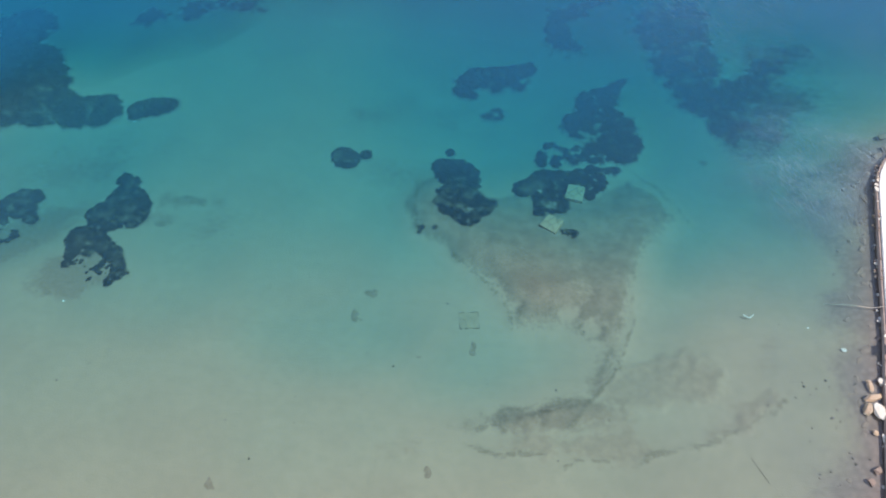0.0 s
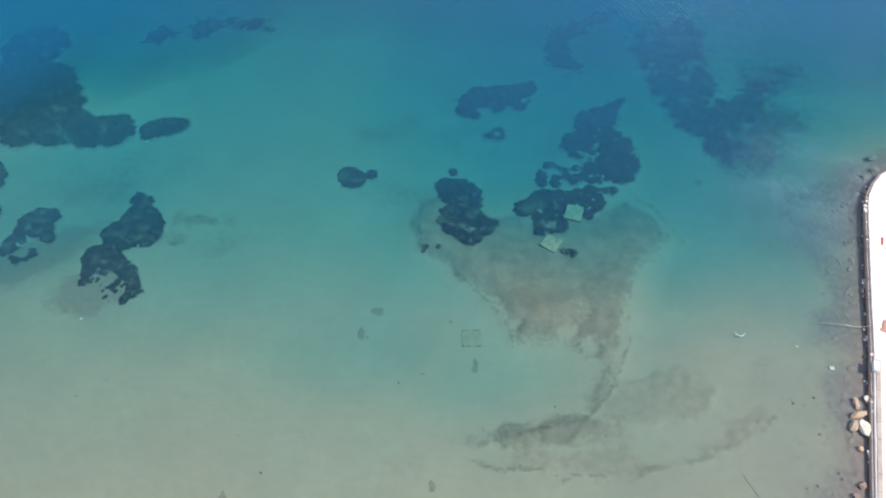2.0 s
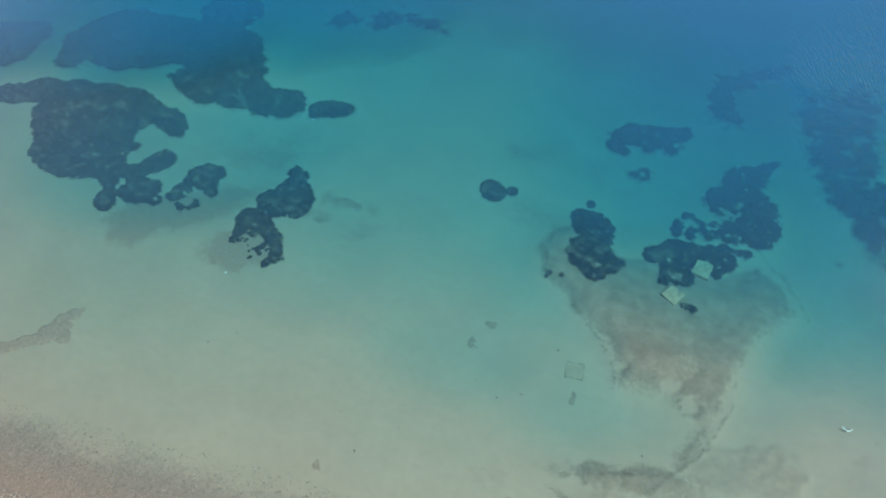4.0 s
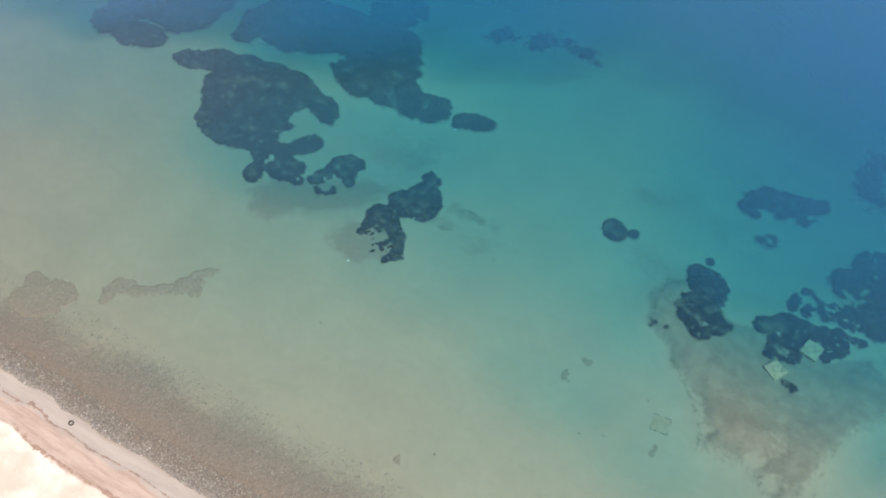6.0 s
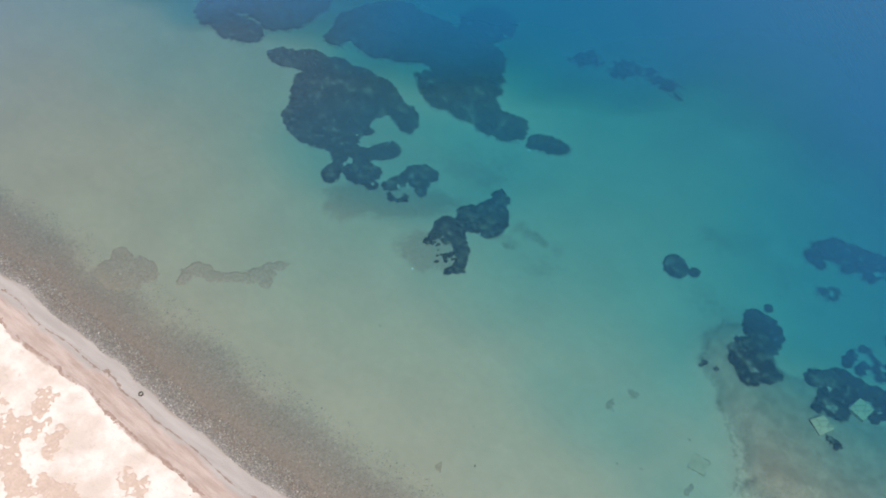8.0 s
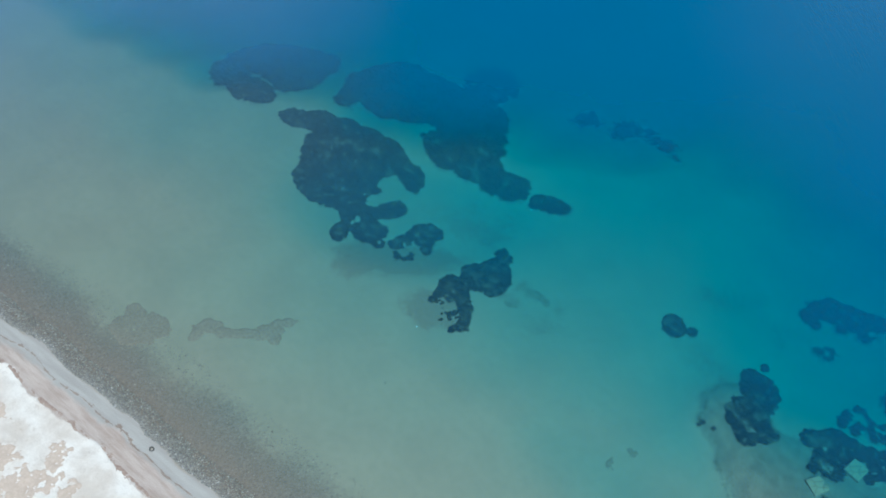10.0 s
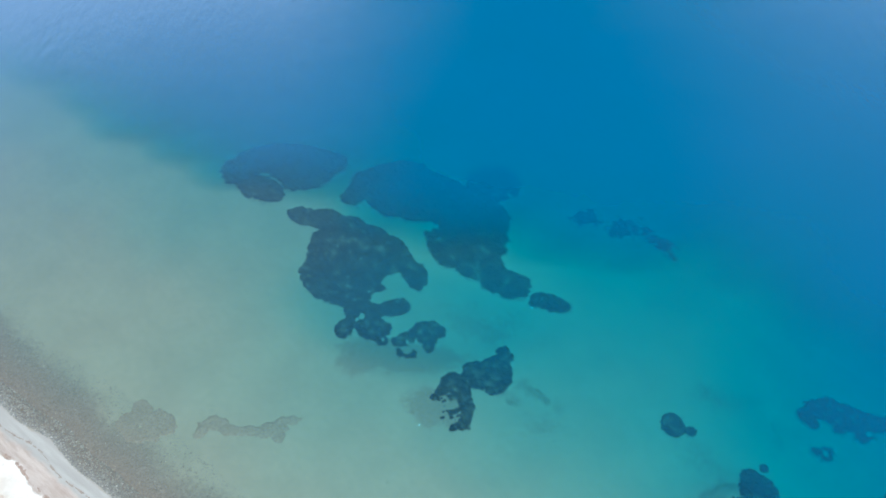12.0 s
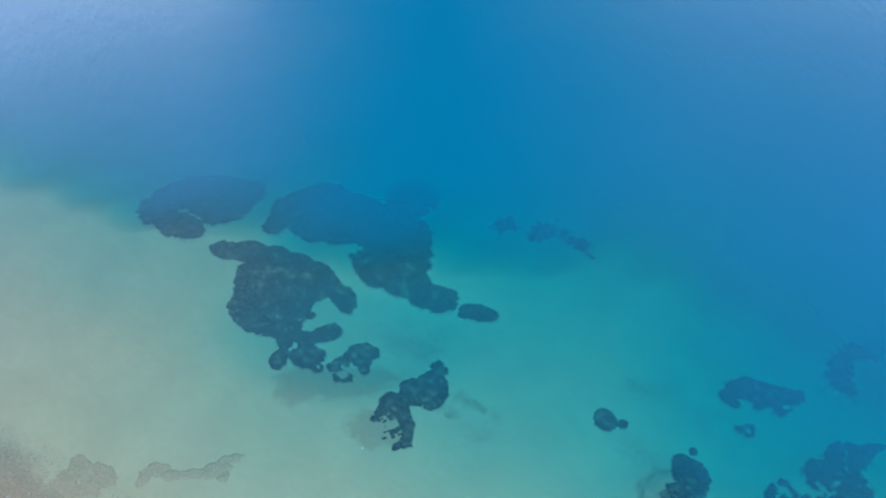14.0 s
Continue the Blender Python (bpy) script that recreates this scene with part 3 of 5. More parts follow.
water, WX, WY = sheet("water", spread(-130, 70, 1.0, 4000), spread(8, 125, 1.0, 4000), lambda x, y: 0 * x, M_WATER)
tagged(water, "clear turquoise sea turning deep blue offshore", "water", kind="structure")
# light crosses the water aslant: the bed under a point of the surface is met some way further out
D0 = np.clip(-bed(WX, WY), 0, None)
D1 = D0
for _ in range(4):
    D1 = 0.5 * D1 + 0.5 * np.clip(-bed(WX - 0.4 * D1, WY + 0.8 * D1), 0, None)
put_attribute(water, "depth", D1 * 1.33)


# ---- seagrass ----
def patch_mesh(name, blobs, gaps, material, cell=0.13, height=0.4, rag=0.45, holes=0.0, hole_size=0.9, seed=0, level=None, lobes=0.0, thin=(), bare=0.09, soft=0.0, tone=0.5, flow=0.0):
    """A ragged low mound over a union of ellipses, with gaps and small holes, draped on the ground. lobes: the size in metres of the
    round clumps that it is made of, which scallop its rim and are bare in the middle here and there. soft: the width in metres over
    which the leaves thin out at the rim; tone: 0 for dense dark leaves, 1 for brown overgrown ones;
    flow: the metres over which neighbouring ellipses run together."""
    bl = np.array(blobs)
    r = bl[:, 2].max() + 1.5
    x0, x1, y0, y1 = bl[:, 0].min() - r, bl[:, 0].max() + r, bl[:, 1].min() - r, bl[:, 1].max() + r
    gx, gy = np.meshgrid(np.arange(x0, x1, cell), np.arange(y0, y1, cell))
    wx, wy = gx + 0.5 * rag * fbm(gx, gy, 1.4, 2, seed + 50), gy + 0.5 * rag * fbm(gx, gy, 1.4, 2, seed + 60)
    f = (merged_field(wx, wy, blobs, flow) if flow else blob_field(wx, wy, blobs)) + 0.2 * lobes + rag * 0.65 * fbm(gx, gy, 1.3, 3, seed)
    if gaps:
        f = np.minimum(f, -(blob_field(wx, wy, gaps) + rag * 0.25 * fbm(gx, gy, 0.8, 2, seed + 7)))
    pale, core = np.zeros(f.shape), np.zeros(f.shape)
    if lobes > 0:
        rng = np.random.default_rng(seed)
        big = f.copy()
        f = f - 0.18 * lobes
        jj, ii = np.nonzero(big > 0.25 * lobes)
        if len(jj) == 0:
            jj, ii = np.nonzero(big > -0.05)
        want = int(len(jj) * cell * cell / (lobes * lobes) * 3.0) + 4
        pick = rng.integers(0, len(jj), want)
        for j, i in zip(jj[pick], ii[pick]):
            rad = lobes * rng.uniform(0.45, 1.0)
            if big[j, i] < 0.75 * rad:
                continue
            k = int(rad / cell) + 2
            js, je, is_, ie = max(j - k, 0), j + k + 1, max(i - k, 0), i + k + 1
            d = rad - np.hypot(gx[js:je, is_:ie] - gx[j, i], gy[js:je, is_:ie] - gy[j, i])
            f[js:je, is_:ie] = np.maximum(f[js:je, is_:ie], d)
            core[js:je, is_:ie] = np.maximum(core[js:je, is_:ie] * (d < 0), rng.uniform(0.2, 1.0) * np.clip(d / rad, 0, 1))
            if rng.random() < bare and rad > 0.6 * lobes:
                pale[js:je, is_:ie] = np.maximum(pale[js:je, is_:ie], np.clip((d / rad - 0.45) * 2.5, 0, 1))
    if len(thin):
        pale = np.maximum(pale, np.clip(0.5 + 1.2 * blob_field(wx, wy, thin) + 0.5 * fbm(gx, gy, 0.7, 2, seed + 8), 0, 1))
    f = f + (0.05 + rag * 0.22) * fbm(gx, gy, 0.5, 2, seed + 5) + 0.09 * min(1.0, 3 * lobes) * fbm(gx, gy, 0.28, 2, seed + 6)
    if holes > 0:
        f = np.minimum(f, (1.25 - holes - fbm(gx, gy, hole_size, 3, seed + 9)) * 0.9)
    f = f + 0.5 * soft
    inside = f > 0
    ok = (inside[:-1, :-1].astype(int) + inside[1:, :-1] + inside[:-1, 1:] + inside[1:, 1:]) >= 2
    dfy, dfx = np.gradient(f, cell)
    g2 = dfx**2 + dfy**2 + 1e-2
    step = np.where(f < 0, -f / g2, 0)
    mx, my = np.clip(step * dfx, -0.6 * cell, 0.6 * cell), np.clip(step * dfy, -0.6 * cell, 0.6 * cell)
    px, py = gx + mx, gy + my
    h = height * np.sqrt(np.clip(f / 0.5, 0, 1)) * (0.75 + 0.25 * fbm(gx, gy, 0.9, 3, seed + 20) + 0.15 * fbm(gx, gy, 0.35, 2, seed + 30)) * (1 - 0.6 * pale)
    pz = (relief(px, py) if level is None else level) + np.maximum(h, 0) - 0.03 * (f <= 0)
    ny, nx = gx.shape
    used = np.zeros(nx * ny, bool)
    jj, ii = np.nonzero(ok)
    base = jj * nx + ii
    quads = np.stack([base, base + 1, base + nx + 1, base + nx], 1)
    used[quads.ravel()] = True
    remap = np.cumsum(used) - 1
    co = np.stack([px.ravel(), py.ravel(), pz.ravel()], 1)[used]
    centre = np.array([bl[:, 0].mean(), bl[:, 1].mean(), 0])
    ob = new(name, mesh_of(name, co - centre, remap[quads].tolist(), material))
    ob.location = centre
    put_attribute(ob, "inside", np.clip(f.ravel()[used], 0, 3))
    put_attribute(ob, "pale", pale.ravel()[used])
    put_attribute(ob, "core", core.ravel()[used])
    put_attribute(ob, "cover", np.clip(f.ravel()[used] / max(soft, 0.02), 0, 1))
    put_attribute(ob, "tone", np.full(int(used.sum()), tone))
    return ob


def seagrass(label, blobs, gaps=(), lobes=0.75, **more):
    more["lobes"] = lobes
    more["soft"] = more.get("soft", 0.2) + 0.2
    more["flow"] = more.get("flow", 0.08)
    ob = patch_mesh("seagrass_patch", blobs, list(gaps), M_GRASS, **more)
    return tagged(ob, label, "seagrass", "seagrass patches on the seabed", "stuff")


DARK = "dark seagrass meadow patch on pale sandy seabed"
ROUND = "small round clump of dark seagrass on sand"
THIN = "thin broken seagrass patch in deep blue water"
seagrass("wide brownish seagrass meadow at the shallow shelf edge", [(-108.9, 76.5, 5.6, 2.9, -34), (-101.8, 75.5, 6.4, 3.5, -20), (-97.4, 74.9, 2.7, 2.3, -37), (-110.2, 84.4, 6.6, 5.3, -82), (-100.5, 86.4, 9.4, 6.1, -59), (-108.5, 90.8, 8.9, 6, 52), (-99.3, 93.1, 6.3, 2.9, -64)], [(-101.8, 79.3, 4.2, 0.4, -15)], seed=100, flow=0.3, holes=0.05, soft=0.9, tone=1.0)
MEADOW_NORTH = [(-87.9, 73.7, 3, 2.1, 4), (-83.9, 75.6, 3.8, 2.8, 16), (-79.1, 77.1, 3.8, 3.4, -18), (-74.2, 77.9, 4.3, 2.6, -30), (-69.8, 77.7, 3.4, 2.3, -28), (-66.7, 76.6, 2.6, 1.7, -54), (-79.2, 69.2, 3.8, 2.4, -52), (-76.7, 64.8, 3.7, 2.5, -49), (-74.3, 69, 4.5, 3.8, -47), (-70.3, 70.6, 4.3, 3.8, -53), (-73.1, 63.2, 3.4, 2.7, -17), (-69.2, 64.7, 3.2, 2.8, -9), (-65.8, 64.1, 2.8, 2.5, 27), (-78.6, 72.9, 4.8, 2.4, 26), (-71.7, 74.8, 3.8, 2.4, 21)]
MEADOW_SOUTH = [(-68.6, 74.9, 2.9, 2.4, -46), (-62.7, 75.3, 3.2, 1.9, -49), (-65, 69.1, 0.9, 0.8, -42), (-64.2, 62.7, 2.6, 1.5, 36), (-64.7, 60.8, 1.9, 1.1, -67), (-61.3, 66.7, 2.7, 1.7, 47), (-60.5, 68.1, 1.7, 1.3, -90), (-65.3, 67.2, 1.8, 0.9, -51)]
seagrass("large dark seagrass meadow with a sandy inlet", MEADOW_NORTH + MEADOW_SOUTH, [(-63.9, 60.8, 0.9, 0.7, -49), (-63.9, 62.3, 0.7, 0.5, -34), (-63.4, 69.8, 3, 1.3, 78), (-64.5, 67, 1.4, 1.1, -48), (-61.1, 71.5, 1.1, 1, -5), (-65.8, 70.9, 1, 0.5, -53)],
         thin=[(-77.8, 73.5, 2.4, 0.5, 37), (-75.5, 74.7, 1, 0.5, 5), (-71.1, 76.3, 0.9, 0.5, 21), (-77.2, 70, 0.6, 0.5, 25), (-65.4, 73.4, 1.2, 0.8, -34), (-73.4, 74.8, 0.6, 0.4, 34), (-85.8, 72.7, 1.1, 0.7, -18), (-64.5, 76.2, 0.6, 0.6, -49), (-69.9, 66.1, 0.9, 0.6, 39), (-73.8, 67.1, 0.5, 0.5, -47)], seed=110, flow=0.3, rag=0.3, holes=0.06, bare=0.0, lobes=0.85, soft=0.28, tone=0.75)
seagrass("small round dark seagrass clump with a pale middle", [(-64.4, 58.2, 2, 1.4, -58), (-64.8, 60.3, 1.1, 0.8, -51)], thin=[(-64.5, 58.4, 0.6, 0.5, -48)], seed=120, rag=0.15, lobes=0.5, soft=0.2)
seagrass("clustered dark seagrass clumps with pale centres", [(-62, 61.3, 1.8, 1.4, 11), (-59.9, 62.4, 1.8, 1.5, 9), (-60.5, 60.4, 2.1, 1.4, 24), (-61.7, 63, 1.4, 1, 34), (-62.9, 60.4, 1, 0.8, -32)], thin=[(-62.1, 61.5, 0.5, 0.5, 40), (-60.4, 62.8, 0.5, 0.4, -37), (-60.4, 60.8, 0.4, 0.4, 29)], seed=130, rag=0.15, holes=0.1, hole_size=0.6, lobes=0.6, soft=0.2)
seagrass("small dark ring of seagrass on sand", [(-58, 60.4, 1.1, 1, -54)], [(-58, 60.6, 0.4, 0.3, -54)], seed=140, rag=0.1, lobes=0.35, soft=0.2)
seagrass("broken ring of dark seagrass on brown mat", [(-55.7, 62.1, 1.2, 1.1, 71), (-55.8, 63.3, 1.2, 0.8, 53), (-54.8, 61.9, 0.9, 0.7, -7), (-54.6, 63.5, 0.8, 0.7, -54), (-54.2, 60.4, 1, 0.5, -41), (-53, 60.4, 1.1, 0.5, 21), (-52.5, 61.5, 0.6, 0.4, -54)], [(-53.7, 61.3, 1, 0.8, -23), (-54.8, 63.1, 0.4, 0.3, -66)], thin=[(-55.9, 62.6, 0.5, 0.4, -53), (-54.6, 63.5, 0.6, 0.5, -54)], seed=150, rag=0.2, holes=0.15, hole_size=0.6, lobes=0.4, soft=0.25)
seagrass("clustered dark seagrass clumps with pale centres", [(-54.8, 65.3, 1.5, 1, 71), (-54.7, 66.9, 1.4, 1.1, 58), (-53.6, 68.1, 1.2, 0.9, 25), (-51.9, 67.8, 1.2, 1, -22), (-53, 66.8, 2.1, 1.1, 36), (-52.9, 65.1, 1.3, 1, 17), (-51.9, 65.7, 1, 0.9, 33), (-51.1, 64, 1.1, 0.9, -54)], thin=[(-54.5, 66, 0.6, 0.4, 79), (-53, 66.9, 0.6, 0.4, -8), (-51.1, 64, 0.4, 0.3, -54), (-52.5, 65.3, 0.7, 0.4, 36), (-53.5, 68.3, 0.4, 0.4, -76)], seed=160, rag=0.15, holes=0.08, hole_size=0.7, lobes=0.6, soft=0.22)
seagrass("dense dark seagrass patch with a narrow head", [(-41, 70.8, 1.1, 1, -43), (-40, 69.9, 1.2, 1.1, -67), (-40.3, 68.5, 2.8, 1.5, 78), (-40.8, 66.3, 3.1, 2, 76), (-42.9, 64.9, 1.7, 1.3, 59), (-42.8, 63.5, 1.1, 1, 46), (-41, 63.5, 2.5, 1.9, 37), (-38.7, 65.4, 2.8, 2.1, -62), (-38.3, 66.8, 2.4, 1.2, -59), (-38, 63.5, 1.7, 1.2, 56), (-40.4, 62.6, 2.3, 1, 23)], thin=[(-41.2, 64.6, 1, 0.6, 86), (-39.1, 65.2, 0.9, 0.7, -61), (-40.2, 68.2, 0.8, 0.5, 81), (-39.8, 70, 0.4, 0.3, -73), (-42.7, 64.4, 0.5, 0.5, 7), (-39, 63.5, 0.8, 0.5, 36)], seed=170, rag=0.2, holes=0.0, lobes=0.6, bare=0.06, soft=0.2, tone=0.35)
seagrass("dark crescent of seagrass round a dead brown mat", [(-43.7, 60.4, 1.9, 1.8, 60), (-43.9, 58.9, 1.6, 1.1, 71), (-41.9, 59.8, 1.7, 1.6, -10), (-43.9, 57.9, 1.4, 0.8, 79), (-44.1, 56.3, 0.6, 0.6, -74), (-40.8, 59.1, 1.4, 1.1, -31), (-39.5, 58.2, 2.1, 1.1, -51), (-38.3, 56.7, 2, 0.8, -61), (-38, 55, 1.1, 0.9, -68), (-38.5, 54, 1, 0.7, 66), (-42.1, 58, 1.1, 0.5, 21)], thin=[(-43.5, 60.1, 0.5, 0.4, 46), (-44.1, 59.2, 0.3, 0.3, -55), (-42.5, 59.4, 0.4, 0.3, 38), (-39.4, 58, 1, 0.2, -49)], seed=180, rag=0.25, holes=0.12, hole_size=0.6, lobes=0.5, bare=0.1, soft=0.25, tone=0.35)
_r = random.Random(185)
seagrass("sparse dark seagrass shoots on a dead brown mat", [(-40.5 + _r.gauss(0, 0.75), 55.6 + _r.gauss(0, 0.6), _r.uniform(0.1, 0.26), _r.uniform(0.08, 0.18), _r.uniform(0, 90)) for _ in range(34)]
         + [(-44.0 + _r.gauss(0, 0.5), 57.0 + _r.gauss(0, 0.4), _r.uniform(0.1, 0.24), _r.uniform(0.08, 0.16), 30) for _ in range(14)], seed=185, rag=0.15, lobes=0.0, height=0.12, cell=0.06, soft=-0.1)
seagrass("very large dark seagrass meadow at the drop to deep water", [(-85.7, 84.6, 2.6, 1.7, -65), (-88.3, 90, 6.8, 1.8, -54), (-86.2, 92.9, 8.4, 3.6, -56), (-81, 91.8, 6.7, 4.6, -59), (-77.1, 94.3, 8, 5.1, -50), (-71.1, 95.7, 7.3, 4.5, -44), (-62.5, 84.9, 5.9, 3.7, -41), (-56.8, 84.9, 5.6, 4, -19), (-50.3, 83.5, 4.4, 2.9, -1), (-47.2, 84.3, 2.5, 2, -60), (-60.7, 92.5, 10.9, 5, -51), (-61.5, 98.6, 7.8, 2.9, -57), (-65.6, 93.8, 5.5, 4.1, -67), (-78.4, 101.7, 7.4, 6.1, -1), (-86.2, 99.1, 8, 5.9, 83), (-67.5, 100.5, 9, 5, -50)], thin=[(-54.1, 82.4, 1, 0.5, -56), (-55.7, 83, 1, 0.5, 11), (-49.1, 84.4, 0.6, 0.5, 40), (-64.7, 85.2, 0.9, 0.6, -58), (-55.9, 87.3, 0.8, 0.6, 40)], seed=190, flow=0.3, holes=0.16, hole_size=0.9, bare=0.0, lobes=0.9, soft=0.75, tone=0.8)
seagrass("tiny dark seagrass clumps beside a large meadow", [(-68.1, 85.7, 0.8, 0.5, -60), (-67.5, 87.6, 0.9, 0.6, -65), (-66.1, 86.8, 0.9, 0.7, -69)], seed=195, rag=0.2, lobes=0.4, soft=0.4, tone=0.8)
seagrass("oval dark seagrass patch on sand", [(-40.4, 84.6, 3.3, 1.7, 12), (-42.7, 83.7, 1.3, 1.2, -75)], seed=200, rag=0.2, soft=0.5, tone=0.55)
seagrass("small round dark seagrass patch with a pale centre", [(-12.9, 74.7, 2.0, 1.8, -54)], thin=[(-13.6, 75.2, 0.7, 0.4, 47), (-12.4, 74.4, 0.6, 0.5, 0)], seed=210, rag=0.15, lobes=0.5, bare=0.0, soft=0.3, tone=0.45)
seagrass(ROUND, [(-10.2, 75.4, 1.0, 0.7, 72)], seed=220, rag=0.1, lobes=0.4, soft=0.25, tone=0.45)
for _k, _b in enumerate(([(-48.9, 113.2, 2.9, 2.1, -85)], [(-41.2, 114.0, 3.3, 2.2, -85)], [(-33.7, 114.0, 5.5, 1.4, -40)], [(-70.8, 112.0, 7.0, 5.2, -65)])):
    seagrass(THIN, _b, seed=230 + 10 * _k, rag=1.2, holes=0.4, hole_size=1.6, lobes=0.0, height=0.3, soft=1.4, tone=0.8)
seagrass("dense dark seagrass patch pierced by pale streaks", [(-0.1, 73.9, 1.7, 1.3, 80), (1.6, 73.8, 2, 1.6, 31), (2.9, 73.4, 1.6, 1.2, 78), (1.4, 71, 2.1, 1.6, 40), (3.2, 70.4, 2.2, 1.5, 71), (0.8, 68.1, 1.6, 1.3, 23), (3.4, 68, 1.5, 1.4, 88), (1.1, 66, 2.1, 1.3, 1), (4.3, 66, 1.7, 1.2, 2), (5.9, 65.6, 0.9, 0.8, 27), (0.4, 64.4, 1.2, 0.9, -20), (2.2, 63.8, 1.5, 0.8, 4), (3, 62.8, 1.2, 0.8, 3), (4.8, 64.3, 1.3, 0.6, 20), (0.5, 72, 1.9, 1.4, 72), (3.9, 72.3, 1.3, 0.7, 88), (-0.1, 66, 1.2, 1, 87)], thin=[(0.4, 67.9, 0.6, 0.2, 57), (4, 67.8, 1.2, 0.7, 44), (5.7, 64.8, 1, 0.3, 11), (3.2, 64.1, 0.6, 0.2, -34), (0.4, 65.7, 0.9, 0.3, -25), (1.6, 71, 0.3, 0.2, 39), (-0.8, 66.4, 0.7, 0.6, 84), (2.3, 69, 0.4, 0.2, -8), (2, 65.1, 0.6, 0.3, -12)], seed=280, rag=0.3, holes=0.25, hole_size=0.55, lobes=0.5, bare=0.04, soft=0.25, tone=0.0)
seagrass(ROUND, [(1, 76.8, 0.7, 0.6, -87)], seed=290, rag=0.1, lobes=0.3, soft=0.25, tone=0.2)
for _b in [(-2.7, 61.9, 0.4, 0.3, -3), (-1.0, 61.7, 0.3, 0.3, -6), (-2.9, 61.3, 0.2, 0.2, -5)]:
    seagrass("tiny dark seagrass tuft on brown rock", [_b], seed=295, rag=0.05, lobes=0.15, height=0.2, cell=0.12)
seagrass("dark seagrass patch round a sunken slab", [(10.3, 69.1, 1.6, 1.1, 84), (11.7, 70.1, 1.8, 1.2, 54), (13.1, 71, 2.1, 1.8, 50), (15.1, 70.8, 2.5, 2, 13), (17.7, 71.1, 2.3, 1.9, 27), (19.5, 70.3, 2.5, 1.4, 76), (20.2, 70.7, 1.9, 0.8, 79), (18.5, 67.7, 1, 0.8, 21), (14.5, 68, 2.1, 1.7, 19), (12.5, 66.6, 2.1, 1, -69), (15.1, 65.5, 1.1, 0.6, 84), (13.4, 65, 1.8, 0.6, -16), (12.1, 64.3, 0.6, 0.5, 10), (21.3, 73, 1.7, 0.5, 0), (22.6, 72.9, 0.7, 0.5, 68), (13.2, 75.2, 2, 0.6, 88), (15.2, 75, 1.3, 0.8, 82), (19.7, 73.1, 1, 0.7, 2)], [(13.2, 65.7, 0.9, 0.2, -26), (16, 74.4, 1.4, 0.4, -87), (16.9, 68.6, 1.4, 1.1, 75), (16.6, 67.6, 1.35, 1.35, 0)], thin=[(11.9, 69.5, 1.2, 1, -47), (13, 66, 1.3, 0.5, -23), (10.9, 68.7, 0.7, 0.6, 75)], seed=300, rag=0.3, holes=0.35, hole_size=0.6, lobes=0.5, bare=0.02, soft=0.25, tone=0.0)
seagrass("curved dark seagrass patch with sandy gaps", [(20.7, 88.8, 2.7, 1.3, 78), (22.7, 89.7, 3.4, 2, 57), (24.9, 91.8, 2.9, 1.2, 60), (26.7, 94.1, 1.3, 0.6, 41), (24, 88.1, 1.7, 1.2, 35), (18.1, 84.4, 1.5, 0.8, 64), (19.3, 85.1, 1.6, 0.9, -13), (20.9, 84.1, 1.5, 0.9, 79), (17.7, 82.2, 1, 0.7, -16), (24.4, 83.6, 2.1, 1.5, 72), (25.9, 81.7, 2.3, 0.9, 75), (24.4, 81.5, 1.6, 0.8, -11), (22.7, 81.7, 0.9, 0.5, 40), (26, 78.5, 2.5, 0.9, 77), (21.4, 77.4, 2, 1.1, -6), (20.2, 78.1, 0.8, 0.7, 60), (23.2, 76, 1.7, 1.3, -6), (24.9, 75.7, 1.6, 1, 67), (22.8, 77.4, 1.5, 1, 4), (25.1, 79, 1.2, 0.8, 45)] + [(22.3, 85.7, 2.5, 1.5, 7), (19.6, 83.3, 1.9, 1.4, -6)], [(23.6, 79.3, 1.1, 0.7, 21), (22.3, 80, 0.5, 0.5, 64), (22.3, 85, 1.3, 0.6, 80)], bare=0.03, seed=310, flow=0.15, rag=0.45, holes=0.5, hole_size=0.8, lobes=0.45, soft=0.55, tone=0.1)
seagrass("broken seagrass between sandy gaps on a dead mat", [(20.3, 82.8, 3.9, 2.2, 39), (23.3, 79.1, 3.7, 3, 85), (20.2, 76.1, 3.4, 1.5, -17), (22.6, 85, 2.1, 1.9, 39)], bare=0.03, seed=315, rag=0.4, holes=0.95, hole_size=0.9, lobes=0.35, soft=0.3, tone=0.1)
seagrass("thin streaks of dark seagrass on sand", [(14.4, 78.7, 0.8, 0.5, 28), (15.9, 77.8, 1.3, 0.4, -37), (16.8, 76.2, 1, 0.4, -66), (17.8, 74.8, 0.9, 0.4, -7), (18.7, 75.9, 0.7, 0.3, 43), (19.9, 74.6, 1, 0.4, -20)], seed=320, rag=0.35, holes=0.1, lobes=0.35, soft=0.35, tone=0.1)
seagrass("small dark seagrass tufts beside a sunken slab", [(14.9, 60.9, 0.8, 0.5, -13), (15.8, 60.5, 0.6, 0.4, 81)], seed=330, rag=0.2, holes=0.2, lobes=0.3, soft=0.2, tone=0.1)
